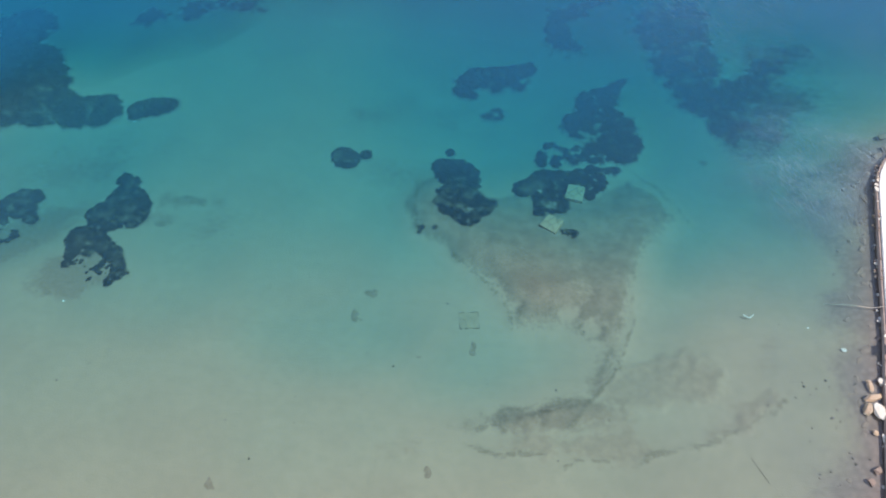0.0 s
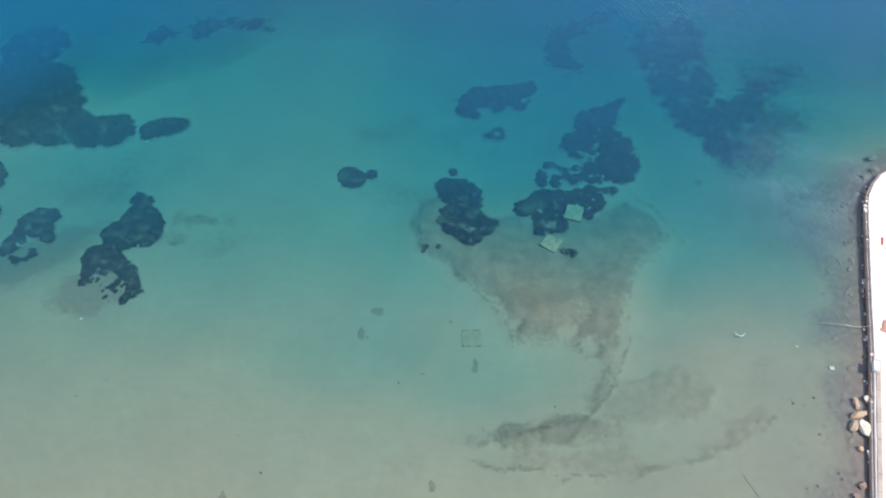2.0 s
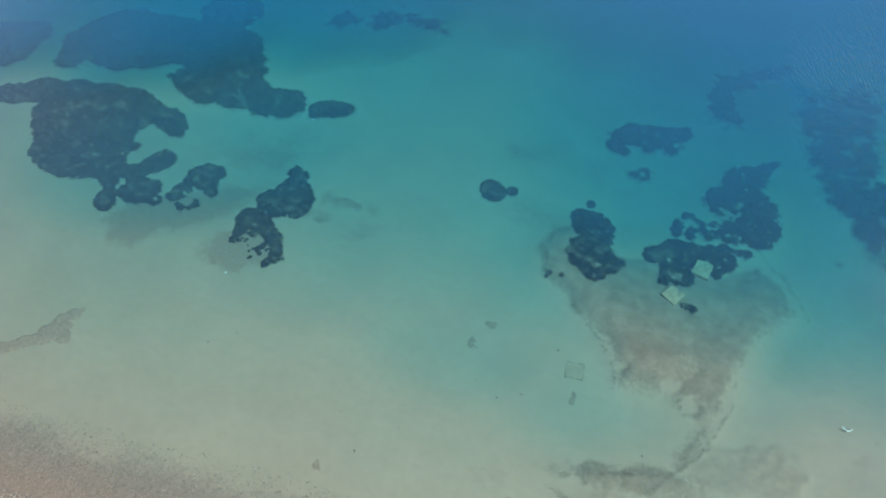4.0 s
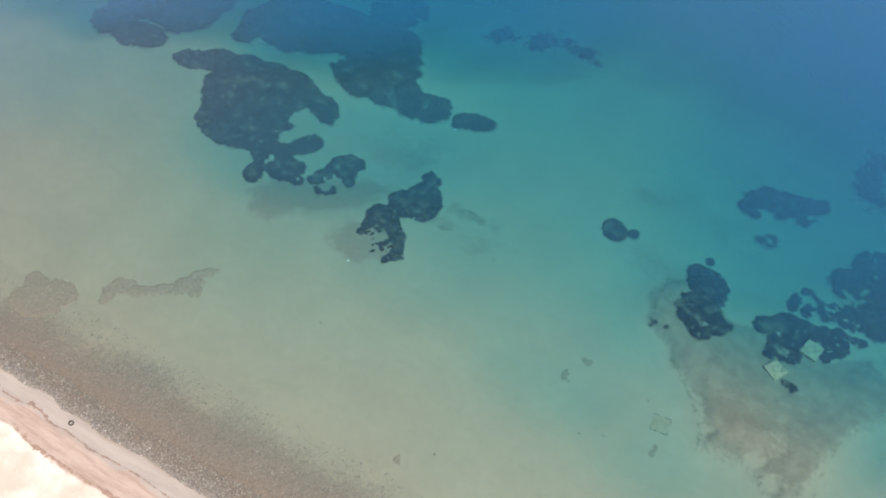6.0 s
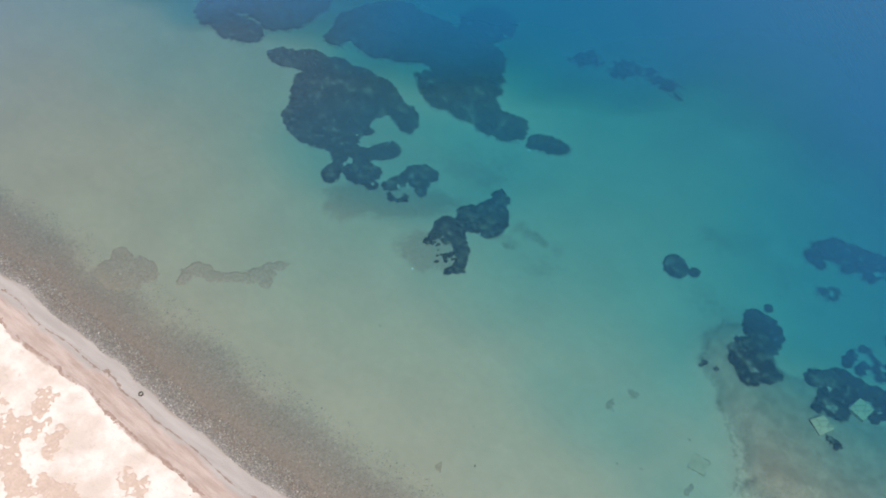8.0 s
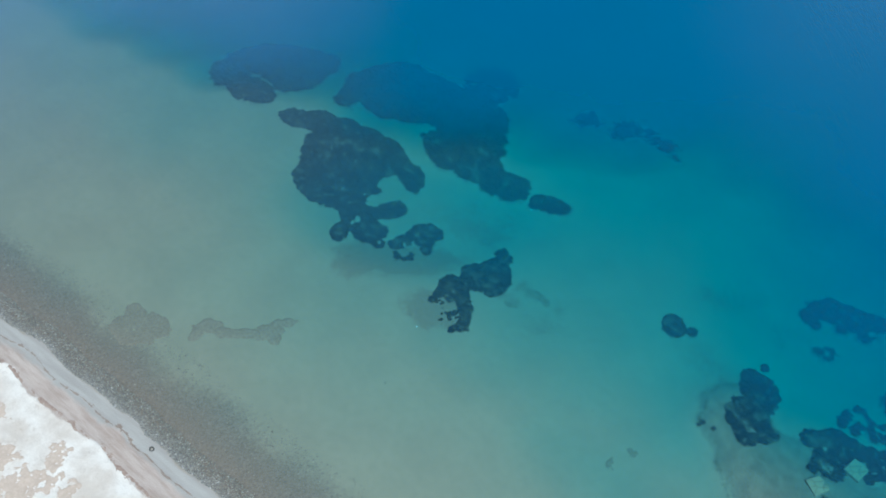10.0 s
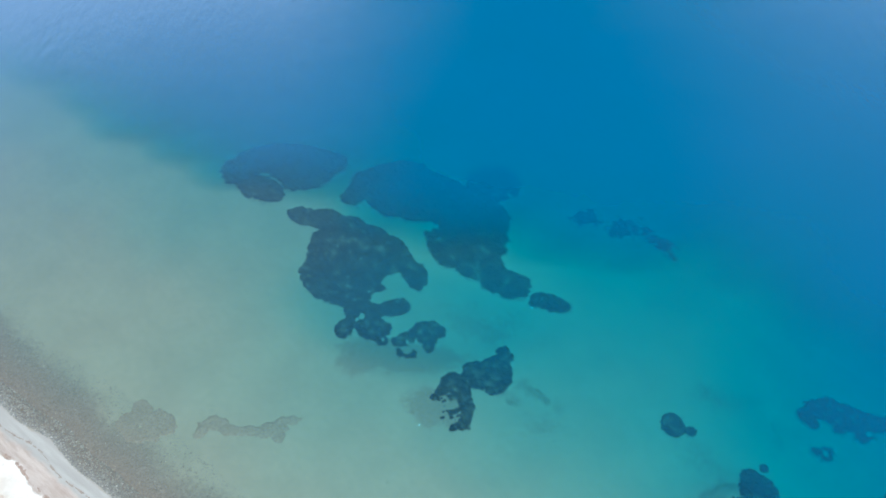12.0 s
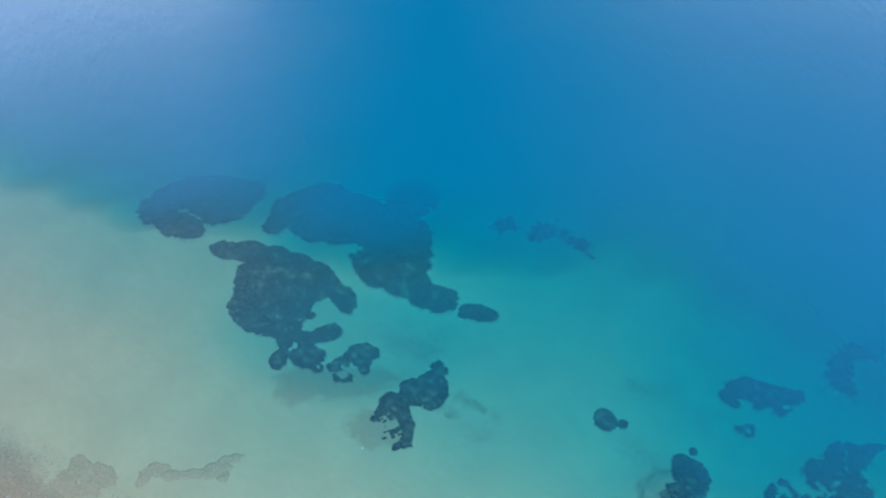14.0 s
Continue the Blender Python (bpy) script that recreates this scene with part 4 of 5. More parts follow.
seagrass("long dark seagrass patch in turquoise water", [(3.2, 92.7, 2.4, 1.3, 72), (5.6, 94.9, 3, 2.3, 51), (8.7, 95.6, 2.9, 2.4, 50), (11.4, 97.1, 2.4, 1.6, 52), (13.2, 97.8, 2, 1.1, 81), (11.6, 93.5, 1.6, 0.9, 50), (7.9, 92.5, 1.2, 0.8, 79), (3.2, 90.6, 1, 1, -14), (4.5, 90, 0.6, 0.5, 63)], [(12.1, 94.6, 0.8, 0.5, 54)], seed=340, flow=0.3, rag=0.35, holes=0.08, soft=0.7, tone=0.1)
seagrass("faint thin ring of seagrass in turquoise water", [(7.4, 85.8, 1.6, 1.3, 51)], [(7.6, 86.0, 0.8, 0.6, 31)], seed=347, rag=0.5, holes=0.7, hole_size=0.5, lobes=0.0, height=0.15, cell=0.12, soft=0.9)
seagrass(THIN, [(19, 111.4, 6.1, 1.7, 80), (22.1, 118.3, 3.2, 1.9, 47), (27.1, 123.1, 4.2, 1.8, 31), (19.9, 106.7, 2.7, 1.3, 73), (21, 104.2, 1.6, 0.8, 69)], seed=350, rag=0.9, holes=0.4, soft=1.4, tone=0.3)
seagrass("wide ragged seagrass meadow in deeper water", [(36.9, 108.2, 9.6, 2.2, 88), (33.8, 108.4, 6.2, 1.8, 86), (40.5, 111.9, 8.8, 2.7, 80), (34.9, 96.9, 5.8, 2.4, -85), (36.6, 90.9, 5.3, 2.8, -86), (39.3, 86.6, 4.3, 2.5, -85), (43.4, 90.3, 5.3, 2.6, 30), (47.8, 94.4, 4, 1.5, 40), (39.8, 82, 3.2, 1.8, -88), (39.7, 97.7, 3.9, 1.9, -89)], bare=0.03, seed=360, flow=0.3, rag=1.2, holes=0.4, hole_size=2.4, soft=2.6, tone=0.2)

seagrass("faint sparse seagrass off the quay head", [(46, 86, 5, 2.6, 20), (51, 100, 4.5, 2.5, 20), (44, 80, 3, 2, 60)], seed=370, flow=0.3, bare=0.0, rag=1.4, holes=1.3, hole_size=1.8, lobes=0.0, soft=7.0, tone=1.0)

# ---- rock outcrops in the shallows ----
tagged(patch_mesh("rock_outcrop", [(-77.2,27.4,2.7,1.8,-30), (-74.0,27.6,2.8,2.1,18), (-77.0,25.1,2.3,1.8,-12), (-74.1,25.1,2.7,1.3,32), (-71.7,28.1,1.1,0.9,11)], [], M_TAN_ROCK, height=0.16, rag=0.5, seed=400), "flat tan rock outcrop just under the shallow water", "rock", "rock outcrops")
tagged(patch_mesh("rock_outcrop", [(-67.2,32.8,2.2,1.3,30), (-67.7,30.6,1.2,0.9,89), (-64.4,33.6,2.6,0.9,22), (-61.8,35.1,2.7,0.9,35), (-59.7,37.4,2.5,1.3,55), (-58.9,39.7,1.6,0.8,34), (-58.2,36.9,1.1,0.8,-40)], [], M_TAN_ROCK, height=0.2, rag=0.45, seed=410), "long ragged tan rock outcrop just under water", "rock", "rock outcrops")
for _k, _b in enumerate([(-9.8,49.1,0.8,0.7,-33), (-8.3,52.2,0.8,0.6,-6), (-22.6,29.4,1.0,0.5,-77), (-1.6,30.4,0.5,0.4,-81), (17.0,36.1,0.2,0.2,60), (3.3,45.0,0.9,0.4,88), (34.8,74.8,0.6,0.4,26), (-32.0,66.8,2.1,0.8,-1), (-34.3,62.9,1.0,0.4,-1), (-2.7,43.7,0.4,0.2,1)]):
    tagged(patch_mesh("stone_cluster", [_b], [], M_RIM, height=0.1, rag=0.7 * min(_b[2:4]), holes=0.6, hole_size=0.45, cell=0.1, seed=420 + 7 * _k),
           "low weedy stones half buried in sand", "stones", "stone clusters on the seabed")


# ---- concrete slabs ----
def broken_slab(name, label, corners, z, thick, material, lean, seed):
    """A cast slab of the given outline with chipped edges."""
    rnd = random.Random(seed)
    cx, cy = sum(c[0] for c in corners) / len(corners), sum(c[1] for c in corners) / len(corners)
    ring = []
    for (ax, ay), (bx, by) in zip(corners, corners[1:] + corners[:1]):
        n = max(2, int(math.hypot(bx - ax, by - ay) / 0.25))
        for k in range(n):
            j = 0.035 if k else 0.0
            ring.append((ax + (bx - ax) * k / n - cx + rnd.uniform(-j, j), ay + (by - ay) * k / n - cy + rnd.uniform(-j, j)))
    bm = bmesh.new()
    top = [bm.verts.new((x, y, thick + lean[0] * x + lean[1] * y)) for x, y in ring]
    rim = [bm.verts.new((x * 1.02, y * 1.02, thick - 0.05 + lean[0] * x + lean[1] * y)) for x, y in ring]
    low = [bm.verts.new((x * 1.02, y * 1.02, -0.9)) for x, y in ring]
    bm.faces.new(top)
    for a, b in ((top, rim), (rim, low)):
        for k in range(len(ring)):
            bm.faces.new((a[k - 1], b[k - 1], b[k], a[k]))
    bmesh.ops.recalc_face_normals(bm, faces=bm.faces)
    ob = part(name, bm, material)
    ob.location = (cx, cy, z)
    return tagged(ob, label, "concrete slab", "sunken slabs")


SLAB_A = [(16.0, 69.03), (18.0, 68.51), (17.44, 66.22), (15.33, 66.86)]
SLAB_B = [(12.97, 63.4), (13.75, 63.06), (13.85, 62.49), (14.32, 62.82), (14.65, 62.38), (13.49, 60.51), (11.7, 61.87)]
broken_slab("concrete_slab", "pale square concrete slab lying on dark seagrass", SLAB_A, max(float(relief(np.array(x), np.array(y))) for x, y in SLAB_A) + 0.22, 0.28, M_SLAB, (0.02, 0.03), 1)
broken_slab("concrete_slab", "pale concrete slab with a broken corner on rock", SLAB_B, max(float(relief(np.array(x), np.array(y))) for x, y in SLAB_B) - 0.03, 0.28, M_SLAB, (-0.02, 0.02), 2)


def buried_frame():
    """A square footing almost level with the sand: four rims and a few stones in it."""
    root = new("buried_footing")
    z = float(relief(np.array(2.9), np.array(48.4)))
    root.location = (2.9, 48.4, z + 0.03)
    rnd = random.Random(5)
    for k in range(4):
        side = pose(0, 0, 0, 0, 0, 90 * k + 3)
        a = -1.05
        while a < 0.9:
            b = min(a + rnd.uniform(0.25, 0.8), 1.05)
            bm = bmesh.new()
            bmesh.ops.create_cube(bm, size=1)
            bmesh.ops.scale(bm, vec=(b - a, rnd.uniform(0.05, 0.08), 0.24), verts=bm.verts)
            bmesh.ops.bevel(bm, geom=bm.edges, offset=0.015, segments=1, affect="EDGES")
            part("rim", bm, M_FRAME, root).matrix_local = side @ pose((a + b) / 2, 1.05 + 0.02 * k, rnd.uniform(-0.07, -0.02), 0, 0, rnd.uniform(-4, 4))
            a = b + rnd.uniform(0.1, 0.9)
    bm = bmesh.new()
    bmesh.ops.create_cube(bm, size=1)
    bmesh.ops.scale(bm, vec=(2.0, 2.0, 0.3), verts=bm.verts)
    part("infill", bm, M_OLD_SLAB, root).location = (0, 0, -0.14)
    for k in range(7):
        stone = new("stone", B_SMALL)
        stone.parent = root
        s = rnd.uniform(0.06, 0.13)
        stone.matrix_local = pose(rnd.uniform(-0.95, 0.95), rnd.uniform(-1.0, 0.4), 0.02, 0, 0, rnd.uniform(0, 180)) @ Matrix.Diagonal((s, s * 0.7, s * 0.5, 1))
    return tagged(root, "square concrete footing nearly buried in sand", "footing")



# ---- boulders ----
def boulder_mesh(name, material, seed, flat=0.7):
    """A block of quarried stone: a lump cut by planes, with rough broken faces."""
    rnd = random.Random(seed)
    bm = bmesh.new()
    bmesh.ops.create_icosphere(bm, subdivisions=4, radius=1.1)
    off = Vector((rnd.uniform(0, 99), rnd.uniform(0, 99), rnd.uniform(0, 99)))
    cuts = [(Vector((rnd.gauss(0, 1), rnd.gauss(0, 1), rnd.gauss(0, 0.8))).normalized(), rnd.uniform(0.55, 0.85)) for _ in range(13)]
    cuts.append((Vector((rnd.uniform(-0.3, 0.3), rnd.uniform(-0.3, 0.3), 1)).normalized(), 0.6))
    for v in bm.verts:
        p = v.co.copy()
        for c, lim in cuts:
            d = p.dot(c) - lim
            if d > 0:
                p -= c * d
        p += p.normalized() * (0.06 * noise.noise(p * 2.5 + off) + 0.03 * noise.noise(p * 7 + off))
        v.co = (p.x, p.y, p.z * flat)
    me = bpy.data.meshes.new(name)
    bm.to_mesh(me)
    bm.free()
    me.materials.append(material)
    return me


def boulder(me, x, y, z, sx, sy, sz, turn, label):
    ob = new("boulder", me)
    ob.matrix_world = pose(x, y, z, 6, -5, turn) @ Matrix.Diagonal((sx, sy, sz, 1))
    return tagged(ob, label, "boulder", "boulders at the quay foot")


B_GREY = [boulder_mesh("boulder", M_BOULDER, 60 + k) for k in range(4)]
B_OCHRE, B_PALE = boulder_mesh("boulder", M_OCHRE, 71), boulder_mesh("boulder", M_PALE, 72)
B_DARK = [boulder_mesh("boulder", M_DARK_ROCK, 80 + k) for k in range(2)]
B_SMALL = boulder_mesh("stone", M_RIM, 90)
buried_frame()
boulder(B_PALE, 44.3, 36.5, 0.3, 0.75, 0.95, 0.9, 20, "large sunlit pale boulder at the quay foot")
boulder(B_OCHRE, 43.35, 36.9, 0.1, 0.6, 1.0, 0.7, -15, "ochre stained boulder beside the pale one")
boulder(B_OCHRE, 44.2, 38.1, 0.2, 1.15, 0.5, 0.55, 5, "ochre stained boulder at the quay foot")
boulder(B_OCHRE, 44.3, 39.5, 0.05, 0.4, 0.95, 0.4, 10, "narrow ochre boulder at the waterline")
boulder(B_PALE, 45.5, 39.9, 0.25, 0.45, 0.4, 0.35, 50, "small pale boulder against the quay wall")
boulder(B_GREY[0], 44.6, 42.5, -0.6, 1.6, 1.1, 0.4, 35, "broad brown boulder just under water")
boulder(B_GREY[1], 44.8, 35.0, 0.1, 0.55, 0.6, 0.45, 0, "brown boulder at the quay foot")
boulder(B_GREY[2], 43.0, 34.1, -0.45, 1.4, 0.8, 0.4, -25, "broad brown boulder just under water")
boulder(B_PALE, 44.0, 33.4, 0.1, 0.35, 0.75, 0.45, 15, "small pale boulder against the quay wall")
boulder(B_OCHRE, 43.2, 34.3, 0.1, 0.35, 0.4, 0.3, 70, "small ochre boulder at the waterline")
boulder(B_GREY[3], 41.3, 29.2, 0.05, 0.45, 0.55, 0.35, 30, "brown boulder at the quay foot")
boulder(B_GREY[1], 42.2, 30.3, 0.1, 0.5, 0.6, 0.4, 80, "brown boulder at the quay foot")
boulder(B_GREY[0], 48.0, 53.9, -0.8, 1.5, 1.0, 0.35, 60, "broad brown boulder just under water")
boulder(B_GREY[3], 55.6, 72.2, -0.65, 0.9, 0.9, 0.5, 25, "brown boulder at the quay head")
boulder(B_GREY[1], 56.9, 73.5, -0.4, 0.7, 0.8, 0.45, 60, "brown weathered boulder at the quay head")
boulder(B_GREY[2], 57.4, 75.9, -0.7, 0.7, 0.6, 0.35, 15, "brown boulder off the quay head")
_r = random.Random(7)
for _k in range(64):
    _i = _r.randrange(1, 8)
    _t = _r.random()
    (_ax, _ay), (_bx, _by) = QUAY[_i], QUAY[_i + 1]
    _o = abs(_r.gauss(0, 1.7)) + 0.5
    _x, _y = _ax + (_bx - _ax) * _t - _o * 0.96, _ay + (_by - _ay) * _t + _o * 0.28
    _s = _r.uniform(0.3, 0.8) * (1 if _o < 2 else 0.75)
    boulder(_r.choice(B_GREY), _x, _y, float(bed(_x, _y)) - 0.08, _s, _s * _r.uniform(0.7, 1.3), _s * 0.4, _r.uniform(0, 180), "submerged brown boulder near the quay wall")


def quay_inside(x, y):
    """Whether a point lies on the landward side of the quay's edge."""
    (ax, ay), (bx, by) = min(zip(QUAY, QUAY[1:]), key=lambda e: float(seg_dist(np.array(x), np.array(y), *e[0], *e[1])))
    return (bx - ax) * (y - ay) - (by - ay) * (x - ax) < 0


for _k in range(90):
    _i = _r.randrange(1, 8)
    _t = _r.random()
    (_ax, _ay), (_bx, _by) = QUAY[_i], QUAY[_i + 1]
    _x, _y = _ax + (_bx - _ax) * _t + _r.uniform(-0.35, 0.33), _ay + (_by - _ay) * _t + 0.1
    _s = _r.uniform(0.12, 0.3)
    ob = boulder(_r.choice([B_PALE, B_OCHRE, B_GREY[0], B_GREY[1]]), _x, _y, 0.66 if quay_inside(_x, _y) else -0.05, _s, _s * _r.uniform(0.7, 1.6), _s, _r.uniform(0, 180), "small rubble stone on the quay wall's broken edge")
    tagged(ob, category="stone", group="rubble along the quay wall")
for _k in range(46):
    _x, _y = _r.uniform(36.5, 44.0), _r.uniform(28.5, 41.0)
    _s = _r.uniform(0.07, 0.19)
    ob = boulder(_r.choice(B_DARK + B_GREY), _x, _y, float(bed(_x, _y)) + 0.03, _s, _s * _r.uniform(0.5, 1.0), _s * 0.6, _r.uniform(0, 180), "small dark stone on the shallow sandy bed")
    tagged(ob, category="stone", group="small stones by the quay")


# ---- quay ----
def extruded(name, outline, z0, z1, material, parent=None, bevel=0.05, label=""):
    bm = bmesh.new()
    lo = [bm.verts.new((x, y, z0)) for x, y in outline]
    hi = [bm.verts.new((x, y, z1)) for x, y in outline]
    bm.faces.new(hi)
    bm.faces.new(lo[::-1])
    for k in range(len(outline)):
        bm.faces.new((lo[k - 1], lo[k], hi[k], hi[k - 1]))
    bmesh.ops.recalc_face_normals(bm, faces=bm.faces)
    if bevel:
        bmesh.ops.bevel(bm, geom=[e for e in bm.edges if abs(e.verts[0].co.z - e.verts[1].co.z) < 1e-4 and e.verts[0].co.z > z1 - 1e-3], offset=bevel, segments=2, affect="EDGES")
    return part(name, bm, material, parent, label)


def offset_line(line, d):
    out = []
    for k, p in enumerate(line):
        a, b = line[max(k - 1, 0)], line[min(k + 1, len(line) - 1)]
        dx, dy = b[0] - a[0], b[1] - a[1]
        n = math.hypot(dx, dy)
        out.append((p[0] + dy / n * d, p[1] - dx / n * d))
    return out


quay = new("quay")
tagged(quay, "long concrete quay with a sunlit white deck", "quay", kind="structure")
inner = offset_line(QUAY[:7], 9.0)
extruded("wall", QUAY + [(68.0, 69.0)] + inner[::-1], -4.0, 0.65, M_WALL, quay, 0.03, "dark wet concrete quay wall")
extruded("deck", offset_line(QUAY, 0.27) + [(67.9, 69.0)] + offset_line(QUAY[:7], 8.9)[::-1], 0.653, 0.9, M_DECK, quay, 0.05, "sunlit white concrete deck")


def along_quay(t, off):
    """A point t metres along the lower quay from (42.4, 28.6), off metres inland of its edge."""
    dx, dy = 5.0 / 17.63, 16.9 / 17.63
    return (42.4 + dx * t + dy * off, 28.6 + dy * t - dx * off)


for _k in range(9):
    _a, _b = _k * 1.95 - 1.0, _k * 1.95 + 0.92
    extruded("coping_block", [along_quay(_a, 0.42), along_quay(_b, 0.42), along_quay(_b, 0.9), along_quay(_a, 0.9)], 0.904, 0.98 + 0.02 * (_k % 3), M_KERB, quay, 0.03)
for _k in range(5):
    _a = _k * 6.3 + 9.0
    extruded("deck_joint", [along_quay(_a, 0.95), along_quay(_a + 0.05, 0.95), along_quay(_a + 0.05, 7.0), along_quay(_a, 7.0)], 0.895, 0.904, M_DARK_ROCK, quay, 0)


def box_thing(name, label, category, x, y, z, sx, sy, sz, turn, material, bev=0.04):
    bm = bmesh.new()
    bmesh.ops.create_cube(bm, size=1)
    bmesh.ops.scale(bm, vec=(sx, sy, sz), verts=bm.verts)
    bmesh.ops.bevel(bm, geom=bm.edges, offset=bev, segments=2, affect="EDGES")
    ob = part(name, bm, material)
    ob.matrix_world = pose(x, y, z + sz / 2, 0, 0, turn)
    return tagged(ob, label, category)


def lidded_box(x, y, z, sx, sy, sz, turn):
    """A cool box: a body, a lid that stands over it and a grip at each end."""
    root = new("white_box")
    root.matrix_world = pose(x, y, z, 0, 0, turn)
    for name, ax, ay, az, px, py, pz in (("body", sx, sy, sz * 0.8, 0, 0, sz * 0.4), ("lid", sx + 0.05, sy + 0.05, sz * 0.2, 0, 0, sz * 0.9),
                                         ("grip", sx * 0.4, 0.06, 0.05, 0, sy / 2 + 0.03, sz * 0.6), ("grip", sx * 0.4, 0.06, 0.05, 0, -sy / 2 - 0.03, sz * 0.6)):
        bm = bmesh.new()
        bmesh.ops.create_cube(bm, size=1)
        bmesh.ops.scale(bm, vec=(ax, ay, az), verts=bm.verts)
        bmesh.ops.bevel(bm, geom=bm.edges, offset=0.02, segments=2, affect="EDGES")
        part(name, bm, M_WHITE, root).location = (px, py, pz)
    return tagged(root, "white box standing on the quay edge", "box")


lidded_box(47.05, 43.3, 0.9, 0.55, 1.2, 0.55, -16)
box_thing("rolled_cloth", "faded red cloth roll lying on the deck", "cloth", 53.3, 60.6, 0.9, 0.18, 1.3, 0.12, -18, M_RED, 0.05)
box_thing("green_tarp", "small folded green tarpaulin on the white deck", "tarpaulin", 53.6, 59.4, 0.9, 0.4, 0.7, 0.1, 10, M_GREEN, 0.04)
tagged(patch_mesh("fishing_net", [(49.9, 48.6, 0.9, 0.5, 60), (50.2, 47.4, 0.8, 0.45, 80)], [], M_NET, cell=0.08, height=0.22, rag=0.35, holes=0.35, hole_size=0.4, seed=640, level=0.91),
       "heap of brown fishing net on the white deck", "fishing net")


def curve_thing(name, label, category, points, radius, material):
    cu = bpy.data.curves.new(name, "CURVE")
    cu.dimensions, cu.bevel_depth, cu.bevel_resolution, cu.use_fill_caps = "3D", radius, 2, True
    sp = cu.splines.new("NURBS")
    sp.points.add(len(points) - 1)
    for q, p in zip(sp.points, points):
        q.co = (*p, 1)
    sp.use_endpoint_u, sp.order_u = True, 4
    cu.materials.append(material)
    ob = new(name, cu)
    return tagged(ob, label, category)


curve_thing("mooring_rope", "pale mooring rope running from the quay into the water", "rope",
            [(50.6, 48.9, 0.95), (49.6, 48.8, 0.95), (48.7, 48.8, 0.9), (47.9, 48.8, 0.45), (47.2, 48.9, 0.1), (46.4, 49.2, 0.03), (45.4, 49.4, -0.05), (43.8, 49.9, -0.6), (42.6, 50.2, -1.2)], 0.04, M_ROPE)

# ---- beach things ----
def tyre(x, y):
    root = new("tyre")
    root.matrix_world = pose(x, y, float(relief(np.array(x), np.array(y))) + 0.08, 4, 3, 0)
    n = 36

    def band(name, prof, grooves, label=""):
        bm = bmesh.new()
        rings = []
        for k in range(n):
            a, g = 2 * math.pi * k / n, grooves * (k % 2)
            rings.append([bm.verts.new(((r - g) * math.cos(a), (r - g) * math.sin(a), z)) for r, z in prof])
        for k in range(n):
            for j in range(1, len(prof)):
                bm.faces.new((rings[k - 1][j - 1], rings[k - 1][j], rings[k][j], rings[k][j - 1]))
        bmesh.ops.recalc_face_normals(bm, faces=bm.faces)
        return part(name, bm, M_RUBBER, root, label)

    band("tread", [(0.315, 0.09), (0.33, 0.06), (0.335, 0.0), (0.33, -0.06), (0.315, -0.09)], 0.012, "worn grooved tread")
    for side in (1, -1):
        band("sidewall", [(0.315, 0.09 * side), (0.26, 0.105 * side), (0.21, 0.09 * side), (0.20, 0.05 * side), (0.22, 0.03 * side), (0.29, 0.05 * side)], 0.0)
    return tagged(root, "old black rubber tyre lying on wet sand", "tyre")


tyre(-58.8, 14.7)


def stones(name, label, count, place, size, material, seed):
    """Many small rounded stones joined into one mesh."""
    rng = np.random.default_rng(seed)
    bm = bmesh.new()
    bmesh.ops.create_icosphere(bm, subdivisions=1, radius=1)
    base = np.array([v.co[:] for v in bm.verts])
    tri = np.array([[v.index for v in f.verts] for f in bm.faces])
    bm.free()
    x, y = place(rng, count)
    s = size(rng, count)
    k = len(base)
    th = rng.uniform(0, 6.28, count)
    p = base[None] * (s[:, None, None] * np.stack([rng.uniform(0.7, 1.3, count), rng.uniform(0.6, 1.0, count), rng.uniform(0.4, 0.7, count)], 1)[:, None, :])
    p = p * rng.uniform(0.85, 1.15, (count, k, 1))
    c, sn = np.cos(th)[:, None], np.sin(th)[:, None]
    q = np.stack([p[..., 0] * c - p[..., 1] * sn + x[:, None], p[..., 0] * sn + p[..., 1] * c + y[:, None], p[..., 2] + (relief(x, y) + 0.15 * s)[:, None]], -1)
    faces = (tri[None] + (np.arange(count) * k)[:, None, None]).reshape(-1, 3)
    ob = new(name, mesh_of(name, q.reshape(-1, 3), faces.tolist(), material, True))
    return tagged(ob, label, "pebbles", kind="stuff")


def pebble_material(dark, light, bright):
    m = Mat("pebbles")
    geo = m.n.new("ShaderNodeNewGeometry").outputs["Random Per Island"]
    col = m.mix(m.ramp(geo, 0.0, 1.0), dark, light)
    col = m.mix(m.ramp(geo, 0.93, 1.0), col, bright)
    return m.finish(m.mix(m.ramp(m.noise(9, 4), 0.4, 0.7, 0, 0.4), col, (0.15, 0.12, 0.10)), 0.6)


M_PEBBLE = pebble_material((0.16, 0.127, 0.107), (0.33, 0.263, 0.217), (0.46, 0.39, 0.33))
M_SHINGLE = pebble_material((0.15, 0.143, 0.13), (0.37, 0.35, 0.31), (0.55, 0.52, 0.47))


def belt(lo, hi, x0, x1, peak=1.0):
    def place(rng, n):
        x = rng.uniform(x0, x1, n)
        return x, shore(x) + lo + (hi - lo) * rng.uniform(0, 1, n) ** peak
    return place


stones("pebble_beach", "grey wet pebbles along the waterline", 15000, belt(0.0, 2.9, -108, -22, 0.9), lambda r, n: 0.045 + 0.10 * r.uniform(0, 1, n) ** 2.5, M_SHINGLE, 1)
stones("pebble_bed", "brown pebbles under shallow water", 10000, belt(2.0, 12.0, -112, -12, 1.15), lambda r, n: 0.045 + 0.085 * r.uniform(0, 1, n) ** 3, M_PEBBLE, 2)


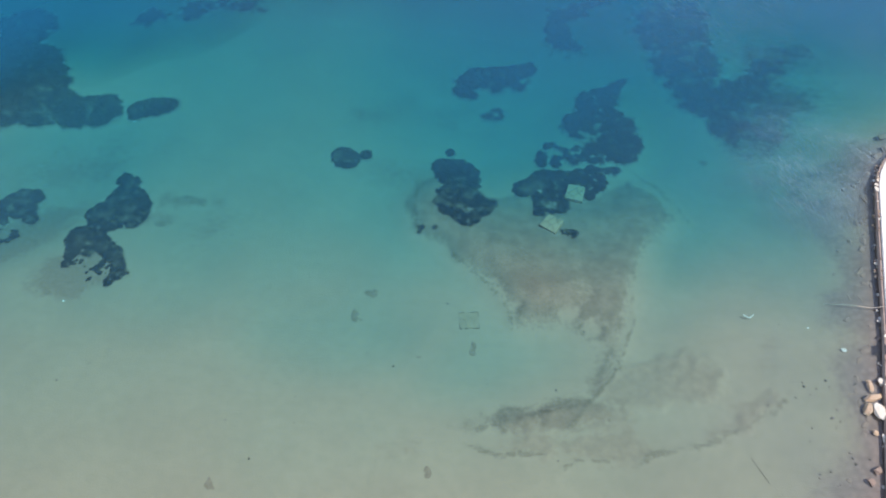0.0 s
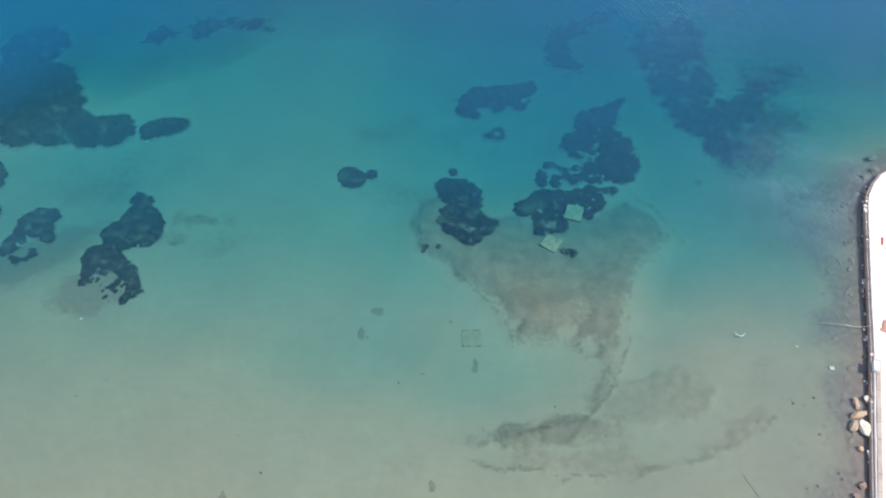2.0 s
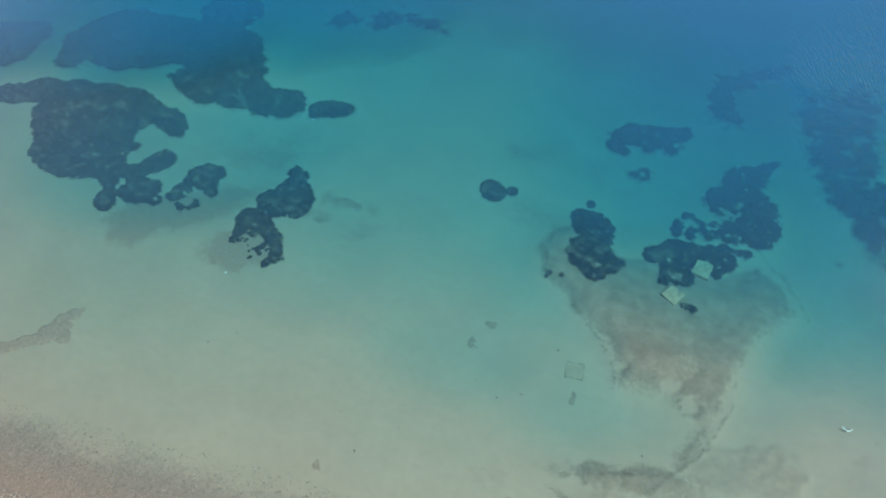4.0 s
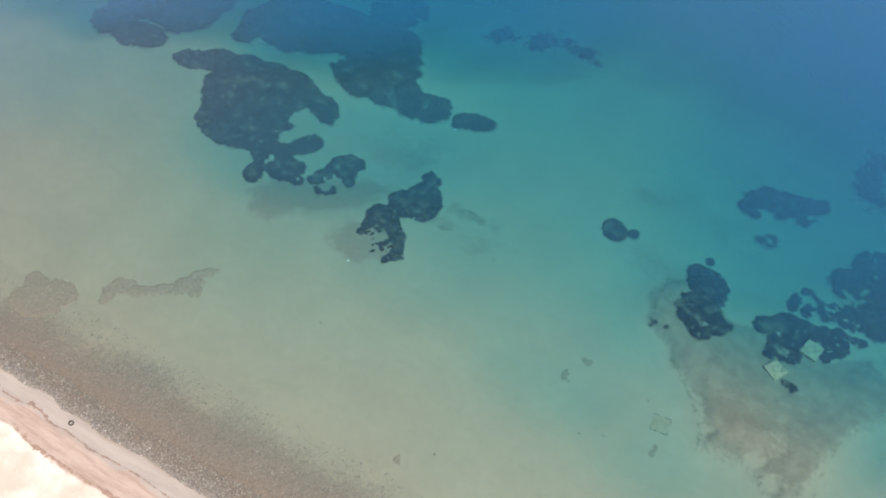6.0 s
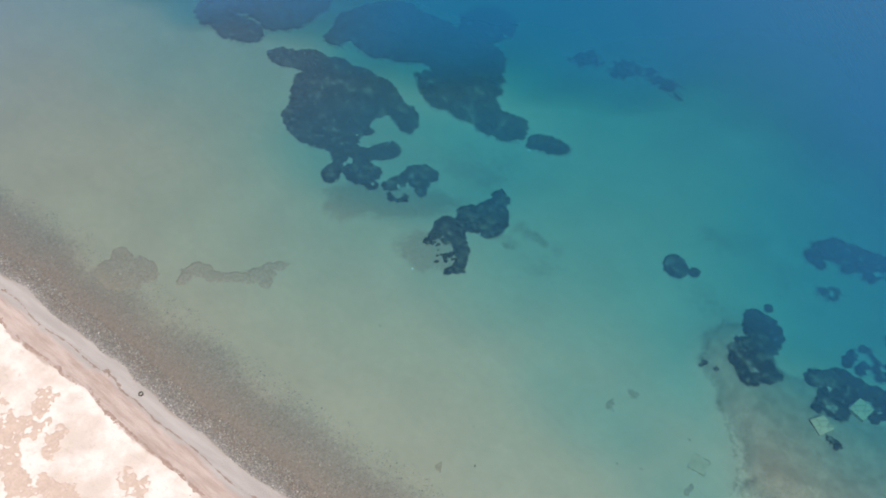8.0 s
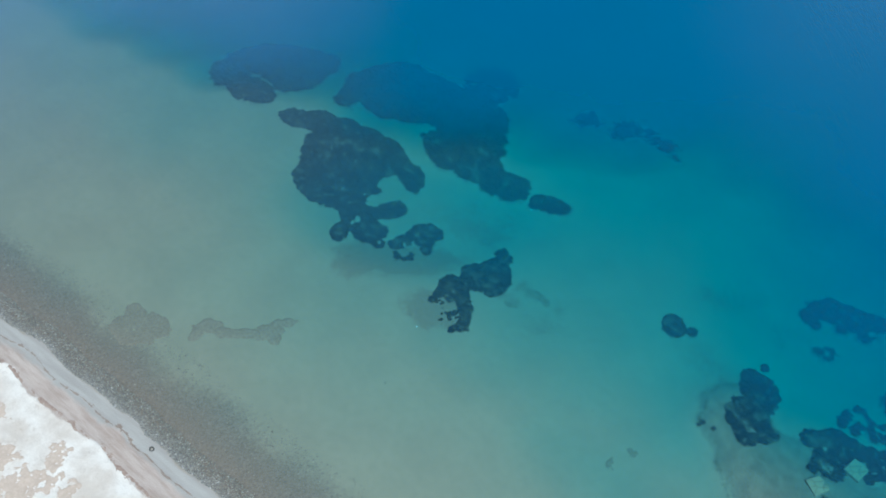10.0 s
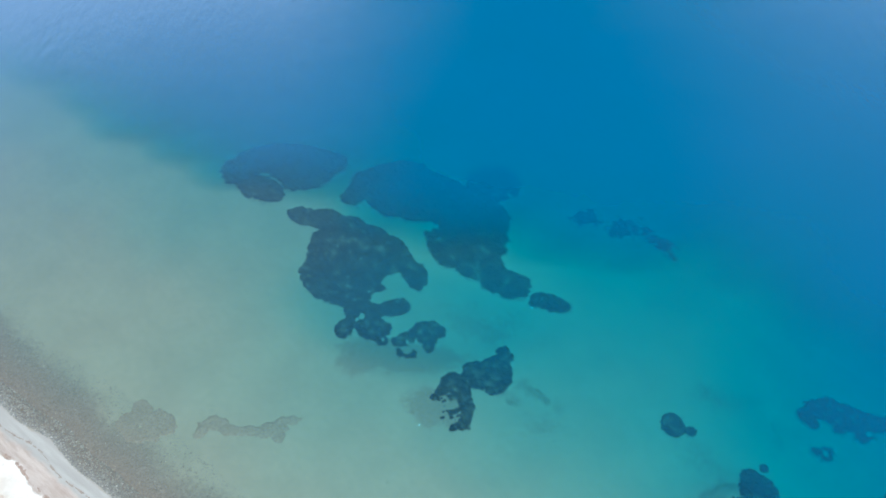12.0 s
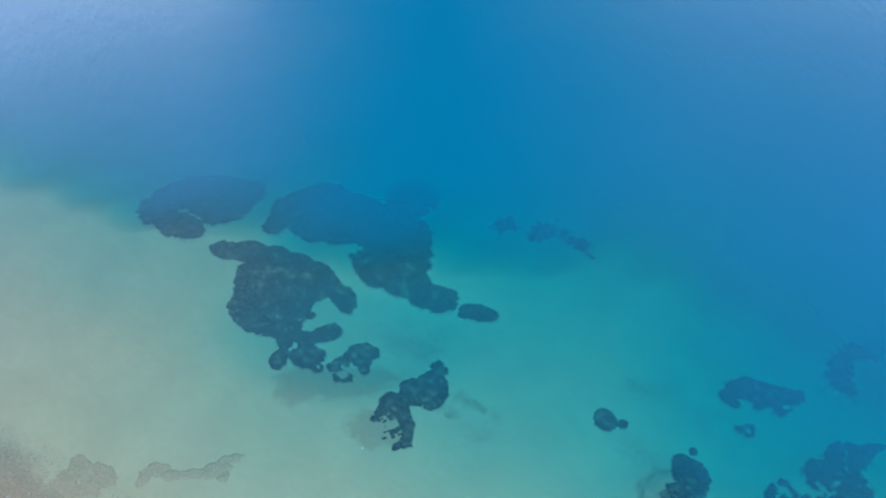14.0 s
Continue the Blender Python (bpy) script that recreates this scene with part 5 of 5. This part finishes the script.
def strewn(rng, n):
    x = rng.uniform(-42, 42, n)
    return x, 31 + 38 * rng.uniform(0, 1, n) ** 1.3


stones("weed_tufts", "tiny dark weed tufts strewn over the sand", 90, strewn, lambda r, n: 0.04 + 0.11 * r.uniform(0, 1, n) ** 3, M_DARK_ROCK, 5)


def strips(line_s, width, x0, x1, n, seed, stray=0.06):
    """Short lengths laid end to end along the shore, that many metres from the waterline."""
    rnd = random.Random(seed)
    out = []
    for k in range(n):
        x = x0 + (x1 - x0) * (k + rnd.random()) / n
        at = shore(np.array([x - 0.8, x, x + 0.8]))
        turn = math.degrees(math.atan2(float(at[2] - at[0]), 1.6))
        out.append((x, float(at[1]) + line_s + rnd.uniform(-stray, stray), rnd.uniform(0.8, 1.6), width * rnd.uniform(0.6, 1.3), turn + rnd.uniform(-3, 3)))
    return out


tagged(patch_mesh("seaweed_line", strips(-1.95, 0.07, -95, -30, 120, 3, 0.02), [], M_LINE, cell=0.04, height=0.01, rag=0.05, seed=500), "thin dark line of dry seaweed on wet sand", "seaweed", kind="stuff")
tagged(patch_mesh("seaweed_bank", strips(-5.15, 0.10, -95, -30, 90, 4, 0.16), [], M_WEED, cell=0.07, height=0.03, rag=0.16, holes=0.45, hole_size=0.3, seed=510), "brown bank of dry seaweed along the beach", "seaweed", kind="stuff")
for _k, _b in enumerate([[(-67.6, 6.9, 1.6, 0.8, -50), (-66.6, 5.4, 1.2, 0.9, -60)], [(-67.0, 3.4, 2.2, 1.0, 10)], [(-62.6, 4.0, 1.6, 0.7, -45), (-63.6, 5.6, 0.8, 0.6, 0)],
                         [(-68.0, 0.6, 2.5, 1.6, 0), (-64.5, -0.6, 2.4, 1.2, -20)], [(-61.6, -1.6, 2.0, 1.2, -30)], [(-51.6, 6.3, 1.5, 0.7, -20), (-49.2, 5.8, 1.2, 0.9, -40)], [(-57.0, 0.2, 2.4, 1.0, 10)],
                         [(-74.0, 2.4, 3.0, 1.4, 10)], [(-80.0, 6.0, 2.0, 1.0, 0)]]):
    tagged(patch_mesh("dry_scrub", _b, [], M_SCRUB, cell=0.13, height=0.04, rag=0.9, holes=0.75, hole_size=0.4, soft=0.5, seed=520 + 9 * _k), "flat patch of dry brown scrub on bleached sand", "scrub", "scrub patches on the beach", "stuff")


# ---- floating and sunken litter ----
def crumpled_sheet(name, label, x, y, z, sx, sy, bend, seed, material=None):
    rnd = random.Random(seed)
    bm = bmesh.new()
    bmesh.ops.create_grid(bm, x_segments=14, y_segments=5, size=0.5)
    for v in bm.verts:
        u, w = v.co.x, v.co.y
        nz = noise.noise(Vector((u * 5 + seed, w * 5, 0)))
        v.co = (u * sx + 0.06 * nz, w * sy * (1 + 0.8 * nz) + bend * (4 * u * u - 0.5), 0.05 * nz + 0.03)
    top = bmesh.ops.solidify(bm, geom=bm.faces[:], thickness=0.02)
    ob = part(name, bm, material or M_WHITE)
    ob.location = (x, y, z)
    return tagged(ob, label, "plastic litter", "white litter in the water")


crumpled_sheet("plastic_sheet", "crumpled white plastic sheet drifting in the water", 33.8, 48.3, -0.55, 1.15, 0.14, 0.4, 3)
crumpled_sheet("plastic_bag", "small white plastic bag in shallow water", 43.1, 44.0, float(bed(43.1, 44.0)) + 0.12, 0.5, 0.4, 0.05, 5)
crumpled_sheet("plastic_scrap", "tiny white plastic scrap in the water", 39.7, 46.5, -0.1, 0.2, 0.16, 0.0, 7)
crumpled_sheet("plastic_scrap", "tiny white plastic scrap beside seagrass", -42.5, 81.7, float(bed(-42.5, 81.7)) + 0.3, 0.28, 0.2, 0.0, 9)
crumpled_sheet("plastic_scrap", "tiny white plastic scrap beside a dead mat", -43.0, 50.9, float(bed(-43.0, 50.9)) + 0.1, 0.22, 0.16, 0.0, 11)
curve_thing("sunken_pole", "thin brown wooden pole lying on the shallow bed", "pole", [(30.5, 31.9, float(bed(30.5, 31.9)) + 0.05), (31.0, 30.8, float(bed(31.0, 30.8)) + 0.08), (31.7, 29.3, float(bed(31.7, 29.3)) + 0.05)], 0.022, M_WOOD)
